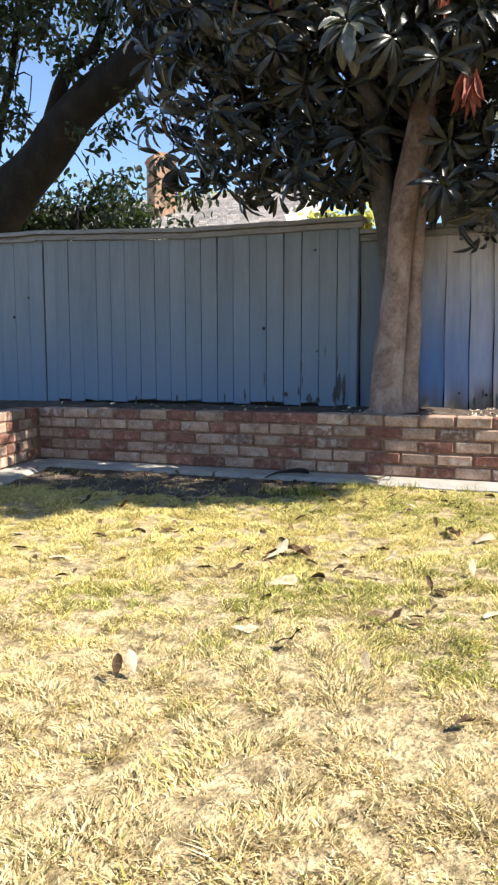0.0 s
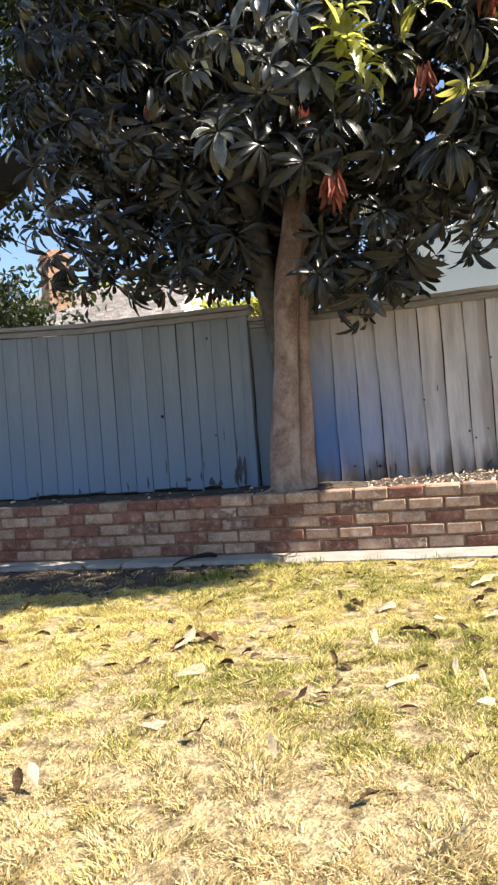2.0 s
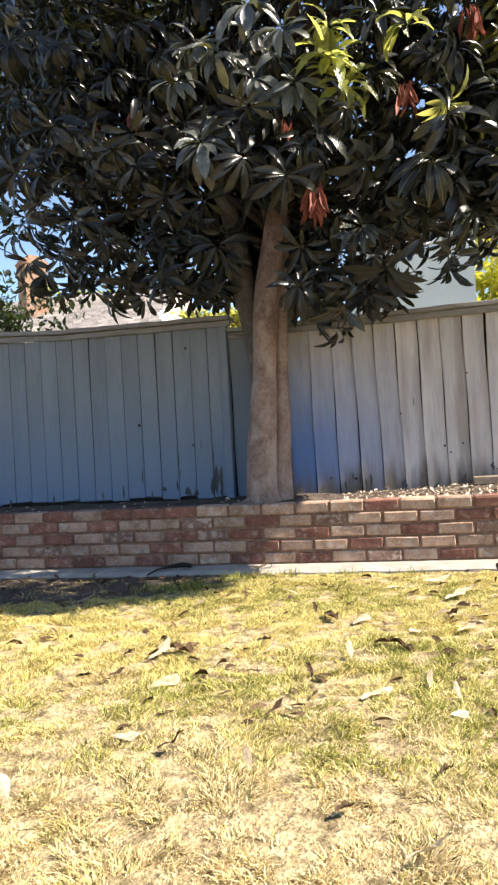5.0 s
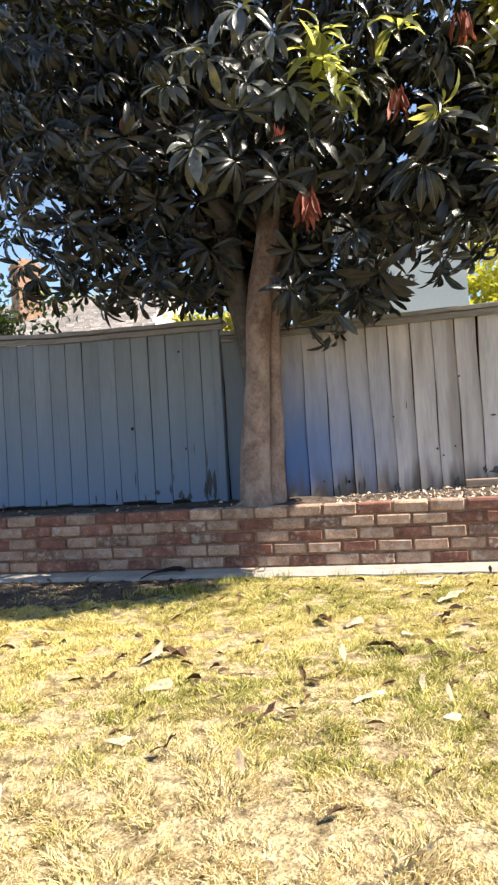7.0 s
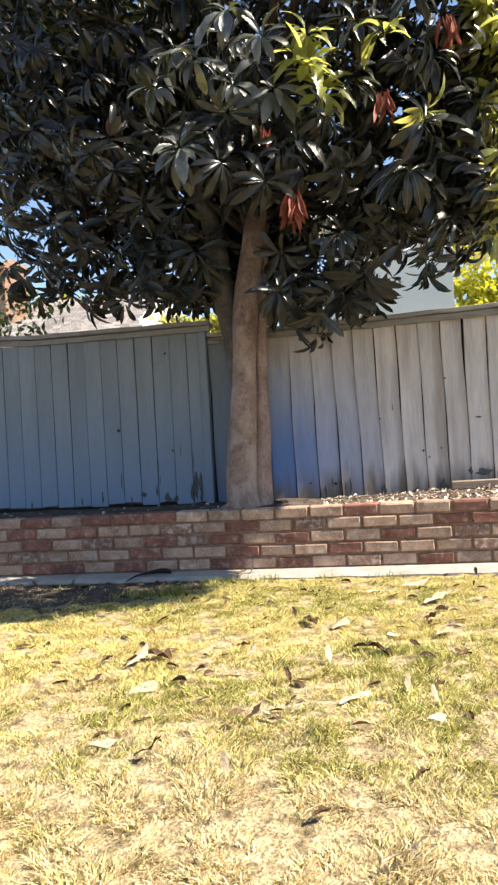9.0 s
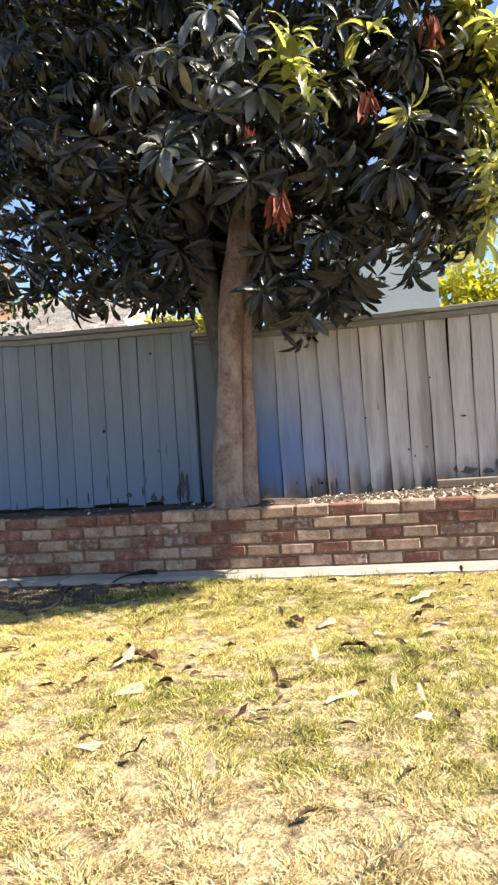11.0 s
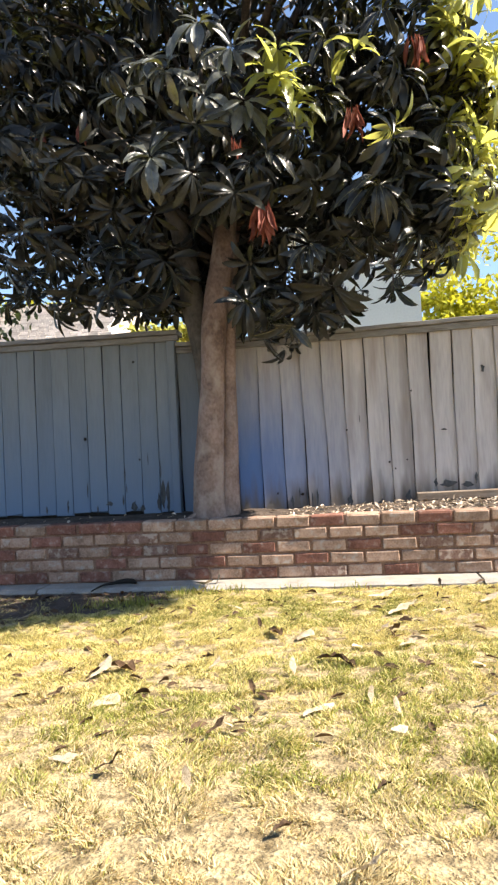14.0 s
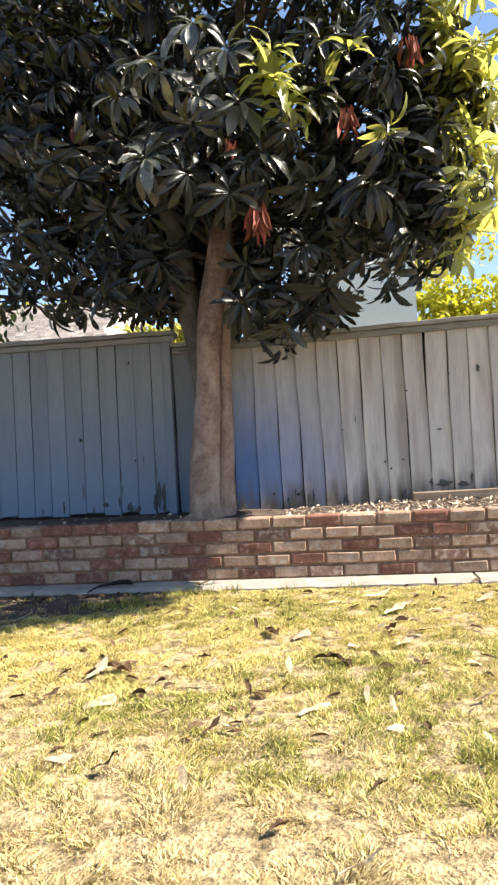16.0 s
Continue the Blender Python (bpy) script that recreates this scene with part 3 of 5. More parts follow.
stub = part("wood_chunk", box(1.675, 1.71, 0.36, 0.40, 0.455, 0.485, 0.006, Matrix.Rotation(radians(1.5), 4, "Y")), M_TIMBER)
tagged(stub, "pale split wood chunk beside the timber", "wood")


# loquat tree
def open_to_sun(items, count, seed):
    """Leaves left out along the sun's way, so that single leaves on the camera's side catch the light."""
    rng = np.random.default_rng(seed)
    mids = np.array([m @ Vector(shape[7]) for shape, m in items])
    ray = np.array(SUN)
    camera_side = np.flatnonzero((mids[:, 1] < -0.15) & (mids[:, 2] < 3.5))
    keep = np.ones(len(items), bool)
    odds = np.clip((mids[camera_side, 0] + 0.2) / 1.7, 0.05, 1.0)
    for k in rng.choice(camera_side, min(count, len(camera_side)), replace=False, p=odds / odds.sum()):
        away = mids - mids[k]
        along = away @ ray
        off = np.linalg.norm(away - along[:, None] * ray, axis=1)
        keep &= ~((along > 0.07) & (off < rng.uniform(0.045, 0.075)))
    return [it for it, stays in zip(items, keep) if stays]


def build_loquat():
    rng = random.Random(5)
    tree = thing("loquat_tree", "loquat tree with big dark leathery leaves and grey-brown trunks", "tree", at=(0, 0, 0))
    main = [(0.385, 0.30, 0.36), (0.375, 0.30, 0.50), (0.397, 0.30, 0.83), (0.423, 0.30, 1.13), (0.442, 0.295, 1.38), (0.459, 0.29, 1.57), (0.492, 0.285, 1.83), (0.532, 0.28, 2.05), (0.575, 0.30, 2.3), (0.60, 0.42, 2.7), (0.66, 0.56, 3.25)]
    part("trunk", sweep(main, [0.125, 0.102, 0.089, 0.087, 0.081, 0.079, 0.081, 0.076, 0.070, 0.055, 0.03], 24, 0.07, 1, 6), M_BARK, tree, smooth=True)
    second = [(0.50, 0.36, 0.36), (0.505, 0.36, 0.6), (0.525, 0.36, 0.95), (0.535, 0.36, 1.3), (0.55, 0.38, 1.65), (0.575, 0.42, 2.0), (0.62, 0.50, 2.4), (0.85, 0.58, 2.9)]
    part("stem", sweep(second, [0.072, 0.066, 0.055, 0.048, 0.045, 0.042, 0.036, 0.02], 16, 0.06, 2, 6), M_BARK, tree, smooth=True)
    third = [(0.40, 0.43, 0.40), (0.40, 0.43, 0.8), (0.394, 0.43, 1.22), (0.374, 0.43, 1.40), (0.345, 0.43, 1.57), (0.316, 0.43, 1.73), (0.298, 0.42, 1.88), (0.279, 0.41, 2.08), (0.22, 0.4, 2.4), (0.05, 0.3, 2.75), (-0.3, 0.2, 3.1)]
    part("stem", sweep(third, [0.08, 0.075, 0.078, 0.076, 0.075, 0.077, 0.078, 0.076, 0.06, 0.045, 0.025], 18, 0.07, 3, 6), M_BARK_SHADED, tree, "bark darkened to imitate shade on this stem", True)
    for k, (a, w) in enumerate(((-2.5, 0.022),)):
        d = Vector((math.cos(a), math.sin(a), 0))
        b = Vector((0.41, 0.31, 0))
        part("root", sweep([b + d * 0.07 + Vector((0, 0, 0.50)), b + d * 0.10 + Vector((0, 0, 0.44)), b + d * 0.16 + Vector((0, 0, 0.41)), b + d * 0.24 + Vector((0, 0, 0.385))], [0.02, w, w * 0.8, 0.006], 10, 0.08, k + 9), M_BARK, tree, smooth=True)

    # limbs fan out to rosettes
    centre = Vector((0.45, 0.25, 3.05))
    limbs, twigs, joined, young = [], [], [], []
    anchors = []
    for k in range(34):
        a = rng.uniform(0, 2 * math.pi)
        z = rng.uniform(1.9, 4.2)
        start = Vector((0.50, 0.33, rng.uniform(2.1, 3.2)))
        end = Vector((centre.x + math.cos(a) * rng.uniform(0.9, 1.9), 0.45 + math.sin(a) * rng.uniform(0.2, 0.6), z + 0.3))
        mid = start.lerp(end, 0.5) + Vector((0, 0, rng.uniform(0.0, 0.2)))
        limbs.append(sweep([start, mid, end], [0.022, 0.014, 0.006], 7, 0.05, k, 4))
        anchors += [start.lerp(end, u) for u in (0.5, 0.8, 1.0)]
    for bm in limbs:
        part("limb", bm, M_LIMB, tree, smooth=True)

    sun_gaps = [Vector(q) for q in ((1.03, -0.42, 2.90), (1.10, -0.40, 2.72), (1.45, -0.38, 3.05), (0.30, -0.46, 3.03), (0.65, -0.45, 3.25), (1.9, -0.3, 2.7), (0.15, -0.48, 2.86), (0.62, -0.48, 2.80), (2.12, -0.3, 2.45), (2.16, -0.35, 3.0), (2.1, -0.3, 2.1), (2.22, -0.3, 2.75), (0.78, -0.46, 3.06), (0.84, -0.46, 2.74))]

    # leaves in front of these spots are left out so the camera sees them
    to_camera = Vector((0.03, -0.92, -0.39)).normalized()
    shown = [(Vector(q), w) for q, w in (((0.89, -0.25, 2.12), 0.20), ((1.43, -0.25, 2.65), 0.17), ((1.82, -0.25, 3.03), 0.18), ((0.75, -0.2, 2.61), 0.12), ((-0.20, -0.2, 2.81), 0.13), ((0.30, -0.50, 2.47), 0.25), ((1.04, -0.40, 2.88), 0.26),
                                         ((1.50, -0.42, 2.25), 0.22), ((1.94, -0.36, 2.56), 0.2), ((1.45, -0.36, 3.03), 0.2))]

    def lit_limit(y):
        """How far the crown reaches towards the sun, set so that its shade ends at a chosen edge."""
        return float(np.interp(y, (-1.88, -1.65, -1.48, -1.33, -1.2, -1.0, -0.65, -0.4, -0.05, 0.0), (-1.0, -0.85, -0.65, -0.41, -0.12, 0.16, 0.36, 0.44, 0.42, 0.21)))

    def inside(p):
        if p.x - 0.933 * p.z > lit_limit(p.y):
            return False
        for hero in sun_gaps:
            away = p - hero
            along = away.dot(SUN)
            if along > 0.1 and (away - SUN * along).length < 0.36:
                return False
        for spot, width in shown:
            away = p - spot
            along = away.dot(to_camera)
            if along > -0.05 and (away - to_camera * along).length < width:
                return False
        # unseen boughs over the lawn, outside the camera's view, added to shade it
        if p.y < -0.6 and p.z > 4.08 + 0.66 * p.y and p.x - 0.933 * p.z > lit_limit(p.y) - 1.6:
            return True
        if 2.45 < p.x < 3.8 and -1.05 < p.y < -0.75 and 2.3 < p.z < 3.6:
            return True
        if ((p.x - 2.2) / 1.2) ** 2 + ((p.y + 1.3) / 0.5) ** 2 + ((p.z - 3.9) / 0.7) ** 2 < 1 and p.z > 4.03 + 0.66 * p.y:
            return True
        if p.x > 2.27 + 0.1 * math.sin(p.z * 5) and p.y < 0.4:
            return False
        qx, qy, qz = abs(p.x - centre.x) / (2.5 if p.x > centre.x else 1.72), abs(p.y - centre.y) / 1.0, abs(p.z - centre.z) / 1.6
        if qx ** 3 + qy ** 3 + qz ** 3 > 1:
            return False
        if p.z < low_edge(p.x, p.y):
            return False
        return not (0.36 < p.x < 0.75 and p.y < 0.32 and p.z < 2.25) and not (p.x > 0.2 and p.x < 0.40 and p.y < 0.5 and p.z < 1.88)

    def low_edge(x, y):
        base = 1.86 + 0.07 * math.sin(x * 5.1 + 0.5)
        if -1.05 < x < 0.2:
            # low edge shaped along the camera's line of sight over the fence
            base = (1.73 if x < -0.3 else 1.66) + 0.248 * y + 0.05 * math.sin(x * 9)
        if x < -1.05:
            base += -0.15 + (-0.7 - x) * 0.75
        if 0.75 < x < 1.30:
            base -= 0.34
        if x > 1.30:
            base += 0.2 if x > 1.5 else 0.04
        return base

    made = 0
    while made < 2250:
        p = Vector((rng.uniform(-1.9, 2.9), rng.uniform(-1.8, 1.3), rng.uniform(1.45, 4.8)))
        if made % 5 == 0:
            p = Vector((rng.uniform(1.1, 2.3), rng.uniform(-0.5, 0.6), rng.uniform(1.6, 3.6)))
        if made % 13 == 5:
            # unseen bough over the lawn, on the sunny side, added to shade it
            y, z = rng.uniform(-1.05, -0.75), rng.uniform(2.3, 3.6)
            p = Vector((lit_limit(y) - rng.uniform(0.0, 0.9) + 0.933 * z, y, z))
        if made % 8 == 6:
            # unseen high boughs over the lawn, added for their shade
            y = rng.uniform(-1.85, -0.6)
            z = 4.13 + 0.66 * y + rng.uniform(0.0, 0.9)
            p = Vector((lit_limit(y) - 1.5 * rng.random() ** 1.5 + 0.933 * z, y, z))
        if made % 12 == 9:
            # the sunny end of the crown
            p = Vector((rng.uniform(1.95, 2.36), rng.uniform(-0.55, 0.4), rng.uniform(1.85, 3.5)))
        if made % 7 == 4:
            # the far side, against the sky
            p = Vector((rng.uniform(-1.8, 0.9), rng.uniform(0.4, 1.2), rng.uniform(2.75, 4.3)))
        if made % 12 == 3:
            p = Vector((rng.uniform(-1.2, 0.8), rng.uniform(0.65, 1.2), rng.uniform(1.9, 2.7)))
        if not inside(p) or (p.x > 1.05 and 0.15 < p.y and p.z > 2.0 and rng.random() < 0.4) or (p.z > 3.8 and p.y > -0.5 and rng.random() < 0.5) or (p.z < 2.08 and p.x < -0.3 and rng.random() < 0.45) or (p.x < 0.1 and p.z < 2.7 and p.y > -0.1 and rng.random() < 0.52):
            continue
        out = Vector(((p.x - centre.x) / 2, (p.y - centre.y) / 1, (p.z - centre.z) / 1.6))
        if out.length < 0.45 and rng.random() < 0.75:
            continue
        axis = out.normalized() + Vector((0, 0, 0.35)) + Vector((rng.uniform(-0.8, 0.8), rng.uniform(-0.6, 0.6), rng.uniform(-0.7, 0.4)))
        leaves = whorl(rng, p, axis, rng.randint(9, 14), rng.uniform(0.12, 0.23))
        # rosettes at the sunny end mostly take the sunlit-coloured leaves
        fresh = p.x > 1.2 and rng.random() < (0.75 if p.x > 2.02 else 0.012)
        (young if fresh else joined).extend(leaves)
        near = min(anchors, key=lambda q: (q - p).length)
        if (near - p).length < 0.55 and made % 3 == 0:
            twigs.append(sweep([near, near.lerp(p, 0.6) + Vector((0, 0, 0.02)), p], [0.007, 0.006, 0.005], 5, 0.0, made, 2))
        made += 1
    # limbs that carry the unseen boughs, kept above the camera's view
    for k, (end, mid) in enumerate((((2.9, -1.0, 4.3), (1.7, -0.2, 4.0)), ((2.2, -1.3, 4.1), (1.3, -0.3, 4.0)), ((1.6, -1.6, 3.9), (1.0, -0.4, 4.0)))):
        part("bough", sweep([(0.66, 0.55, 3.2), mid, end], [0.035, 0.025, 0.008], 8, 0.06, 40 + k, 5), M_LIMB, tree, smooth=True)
    joined, young = open_to_sun(joined, 340, 3), open_to_sun(young, 70, 4)
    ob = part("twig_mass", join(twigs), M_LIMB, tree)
    ob["kind"] = "stuff"
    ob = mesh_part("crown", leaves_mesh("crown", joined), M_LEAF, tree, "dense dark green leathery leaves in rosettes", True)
    ob["kind"] = "stuff"
    ob = mesh_part("young_crown", leaves_mesh("young_crown", young), M_YOUNG, tree, "young yellow-green leaf rosettes, coloured as if sunlit", True)
    ob["kind"] = "stuff"

    # rosettes placed and turned to fit the camera's view, leaf by leaf
    upper = [((0.30, -0.52, 2.47), (-0.05, -1, 0.1), 19, 0.25, 2), ((1.03, -0.42, 2.88), (0.5, -0.7, 0.4), 26, 0.24, 1), ((0.78, -0.46, 3.06), (0.1, -0.8, 0.4), 14, 0.22, 2), ((0.84, -0.46, 2.74), (0.1, -0.9, 0.1), 14, 0.21, 2), ((1.10, -0.40, 2.72), (0.6, -0.7, 0.1), 16, 0.23, 1), ((1.04, -0.40, 3.06), (0.5, -0.6, 0.5), 14, 0.22, 1), ((0.27, -0.42, 3.10), (-0.1, -1, 0.1), 12, 0.24, 2), ((1.45, -0.36, 3.03), (0.1, -0.6, 0.9), 12, 0.24, 1), ((1.54, -0.48, 2.21), (0.05, -1, 0.1), 17, 0.25, 0), ((1.94, -0.36, 2.56), (0.2, -1, 0.2), 12, 0.24, 0), ((1.30, -0.3, 3.15), (0.1, -1, 0.2), 14, 0.23, 0), ((1.62, -0.3, 3.25), (0.1, -1, 0.2), 14, 0.23, 0), ((1.25, -0.25, 2.85), (0.1, -1, 0.2), 13, 0.22, 0), ((2.22, -0.3, 2.75), (0.6, -0.6, 0.5), 14, 0.23, 1), ((2.2, -0.25, 3.32), (0.5, -0.6, 0.6), 14, 0.23, 1), ((2.36, -0.2, 3.12), (0.6, -0.5, 0.6), 14, 0.23, 1), ((2.4, -0.2, 2.6), (0.6, -0.5, 0.5), 13, 0.22, 1), ((2.18, -0.35, 2.22), (0.6, -0.6, 0.5), 13, 0.22, 1)]
    sunny = [((2.10, -0.2, 2.10), (0.6, -0.6, 0.6), 13, 0.22, 1), ((2.16, -0.3, 3.0), (0.5, -0.5, 0.8), 13, 0.24, 1), ((2.12, -0.25, 2.45), (0.7, -0.5, 0.4), 13, 0.22, 1), ((1.60, -0.30, 1.66), (0.3, 0.35, -1.0), 12, 0.18, 0), ((1.63, -0.28, 1.74), (0.1, -0.6, -0.7), 11, 0.17, 0), ((1.50, -0.25, 2.0), (-0.1, -0.4, -0.9), 10, 0.17, 0), ((1.02, -0.30, 1.50), (0.2, -0.5, -0.9), 10, 0.20, 0), ((0.90, -0.30, 1.56), (-0.1, -0.5, -0.8), 9, 0.19, 0), ((-0.70, 0.2, 1.88), (-0.1, -0.3, -0.9), 7, 0.17, 0), ((-0.44, 0.2, 1.86), (0.1, -0.4, -0.8), 6, 0.18, 0), ((-0.11, 0.2, 1.80), (0.1, -0.4, -0.8), 8, 0.17, 0), ((-0.93, 0.2, 1.90), (-0.2, -0.4, -0.8), 8, 0.17, 0), ((0.14, 0.36, 1.85), (-0.1, -0.6, -0.6), 11, 0.19, 0), ((0.02, 0.25, 1.88), (0.1, -0.6, -0.6), 10, 0.19, 0), ((0.24, 0.15, 1.98), (0.0, -0.7, -0.5), 11, 0.20, 0), ((0.20, 0.50, 1.86), (0.0, -0.8, -0.2), 13, 0.19, 0), ((0.36, 0.52, 1.84), (0.1, -0.8, -0.3), 13, 0.19, 0), ((0.28, 0.56, 2.0), (0.0, -0.9, 0.1), 13, 0.20, 0), ((0.06, 0.50, 1.86), (0.0, -0.8, -0.2), 12, 0.18, 0), ((-0.12, 0.46, 1.90), (0.0, -0.8, -0.2), 12, 0.18, 0), ((0.40, -0.48, 2.98), (0.2, -0.9, 0.2), 14, 0.22, 2), ((0.15, -0.48, 2.86), (0.1, -0.9, 0.1), 13, 0.22, 2), ((0.62, -0.48, 2.80), (0.3, -0.9, 0.1), 13, 0.21, 2), ((0.60, -0.45, 3.25), (0.1, -1, 0.3), 11, 0.24, 2), ((-0.50, -0.4, 2.65), (-0.2, -1, 0.1), 12, 0.22, 0)]
    lower = [((0.61, 0.50, 1.70), (0.1, -0.8, -0.1), 13, 0.18, 0), ((0.66, 0.60, 1.74), (0.1, -0.8, 0.1), 13, 0.19, 0), ((-1.05, 0.2, 2.03), (-0.2, -0.6, -0.6), 12, 0.19, 0), ((-1.22, 0.3, 2.16), (-0.3, -0.6, -0.5), 12, 0.19, 0), ((-0.92, 0.35, 2.12), (0, -0.8, -0.4), 12, 0.19, 0), ((-1.12, 0.1, 1.93), (-0.1, -0.5, -0.8), 10, 0.18, 0), ((-1.30, 0.25, 2.35), (-0.4, -0.7, -0.2), 12, 0.19, 0), ((0.72, 0.52, 1.78), (0.1, -0.8, -0.2), 13, 0.19, 0), ((0.86, 0.46, 1.74), (0.1, -0.8, -0.3), 13, 0.19, 0), ((0.68, 0.56, 1.95), (0, -0.9, 0.1), 13, 0.20, 0), ((0.52, 0.62, 1.86), (0, -0.9, 0), 13, 0.20, 0), ((1.36, -0.25, 1.98), (0.1, -0.5, -0.9), 9, 0.19, 0), ((1.78, -0.25, 2.02), (0.1, -0.5, -0.9), 8, 0.18, 0), ((1.92, -0.25, 1.92), (0.2, -0.4, -0.9), 8, 0.18, 0), ((0.52, 0.0, 2.36), (0.1, -0.9, -0.3), 13, 0.21, 0), ((0.60, -0.08, 2.56), (-0.2, -1, 0.1), 14, 0.22, 0), ((0.66, -0.12, 2.76), (0.3, -0.9, 0.2), 14, 0.22, 0), ((0.58, -0.08, 2.95), (-0.1, -1, 0.2), 14, 0.22, 0), ((0.68, -0.1, 3.12), (0.1, -1, 0.1), 14, 0.22, 0), ((0.55, -0.1, 3.3), (0, -1, 0.2), 13, 0.22, 0), ((-0.45, -0.35, 3.2), (-0.2, -1, 0.3), 12, 0.23, 0), ((1.15, -0.35, 1.95), (0.2, -1, 0.1), 11, 0.20, 0), ((1.75, -0.35, 1.95), (0.3, -1, 0.1), 11, 0.2, 0), ((0.05, -0.3, 2.05), (-0.2, -1, 0.0), 11, 0.2, 0), ((-0.55, -0.2, 1.95), (-0.3, -1, -0.2), 11, 0.2, 0), ((0.95, -0.45, 2.45), (0.1, -1, 0.1), 11, 0.22, 0), ((0.85, -0.25, 1.68), (0.2, -0.8, -0.5), 9, 0.19, 0), ((2.0, -0.25, 1.85), (0.4, -0.6, -0.3), 9, 0.19, 1)]
    part("twig", sweep([(1.70, -0.15, 2.35), (1.66, -0.24, 2.05), (1.61, -0.29, 1.82), (1.60, -0.30, 1.65)], [0.008, 0.006, 0.005, 0.004], 6, 0.05, 71, 4), M_LIMB, tree, smooth=True)
    shapes = []
    for k in range(10):
        shape = leaf_shape(1.0, 0.225 + 0.014 * (k % 5), 0.35 + 0.12 * k, 0.35 + 0.16 * (k % 4), 0.03 * (k % 3))
        shapes.append(array_mesh("leaf", shape, LEAF_FACES))
    shapes_young = [array_mesh("leaf", leaf_shape(1.0, 0.26 + 0.014 * (k % 5), 0.35 + 0.12 * k, 0.25 + 0.16 * (k % 4), 0.03 * (k % 3)), LEAF_FACES) for k in range(10)]
    for s in shapes:
        s.materials.append(M_LEAF_SINGLE)
        s.shade_smooth()
    shapes_lit = [s.copy() for s in shapes_young]
    for s in shapes_lit:
        s.materials.append(M_LIT_SINGLE)
        s.shade_smooth()
    for s in shapes_young:
        s.materials.append(M_YOUNG_SINGLE)
        s.shade_smooth()
    for p, axis, count, size, fresh in itertools.chain(upper, sunny, lower):
        for shape, m in whorl(rng, Vector(p), Vector(axis) + Vector((rng.uniform(-0.4, 0.4), 0, rng.uniform(-0.1, 0.5))), count, size, (22, 105), fresh == 1):
            length = np.abs(shape[:, 1]).max() * rng.uniform(1.0, 1.12)
            ob = new("leaf", rng.choice((shapes, shapes_young, shapes_lit)[fresh]))
            ob.parent = tree
            ob.matrix_local = m @ Matrix.Diagonal((length, length, length, 1))
    # hanging rust-red dead leaves
    for (x, y, z), size, n in (((0.90, -0.30, 2.22), 0.22, 24), ((1.43, -0.28, 2.72), 0.19, 16), ((1.80, -0.28, 3.08), 0.18, 14), ((0.75, -0.2, 2.66), 0.13, 5), ((-0.20, -0.2, 2.86), 0.14, 6), ((-0.49, -0.15, 2.86), 0.12, 5)):
        items = []
        for k in range(n):
            way = Vector((rng.uniform(-0.36, 0.36), rng.uniform(-0.4, 0.3), -1))
            shape = leaf_shape(size * rng.uniform(0.7, 1.1), size * rng.uniform(0.10, 0.24), rng.uniform(-0.4, 0.6), rng.uniform(0.4, 0.9), 0.09, rng.uniform(0.2, 0.7))
            items.append((shape, leaf_pose(Vector((x, y, z)) + Vector((rng.uniform(-0.04, 0.04), rng.uniform(-0.03, 0.03), rng.uniform(-0.02, 0.02))), way, Vector((rng.uniform(-1, 1), -1, 0.2)))))
        mesh_part("dead_leaves", leaves_mesh("dead_leaves", items), M_RUST, tree, "hanging rust-red dead leaf cluster", True)


M_LEAF_SINGLE = surface("loquat_leaf_near", [(0.010, 0.0112, 0.0115), (0.017, 0.0188, 0.0185), (0.030, 0.0325, 0.029)], 10, 0.27, 90, 0.5, 0.004, vary=0.5, through_light=0.04, through_tone=(0.34, 0.34, 0.03), gloss=0.37)
# paler leaf copy: sky sheen and sun on some rosettes put into its colour
M_LIT_SINGLE = surface("lit_leaf_near", [(0.045, 0.05, 0.048), (0.075, 0.083, 0.077), (0.12, 0.126, 0.112)], 10, 0.3, 90, 0.5, 0.004, vary=0.4, through_light=0.08, through_tone=(0.40, 0.40, 0.08), gloss=0.7)
# single young leaves, their sunlit look partly put into the colour
M_YOUNG_SINGLE = surface("young_sunlit_leaf_near", [(0.08, 0.10, 0.025), (0.14, 0.165, 0.04), (0.23, 0.24, 0.07)], 10, 0.26, 90, 0.5, 0.004, vary=0.35, through_light=0.5, through_tone=(0.66, 0.66, 0.14), gloss=0.7)


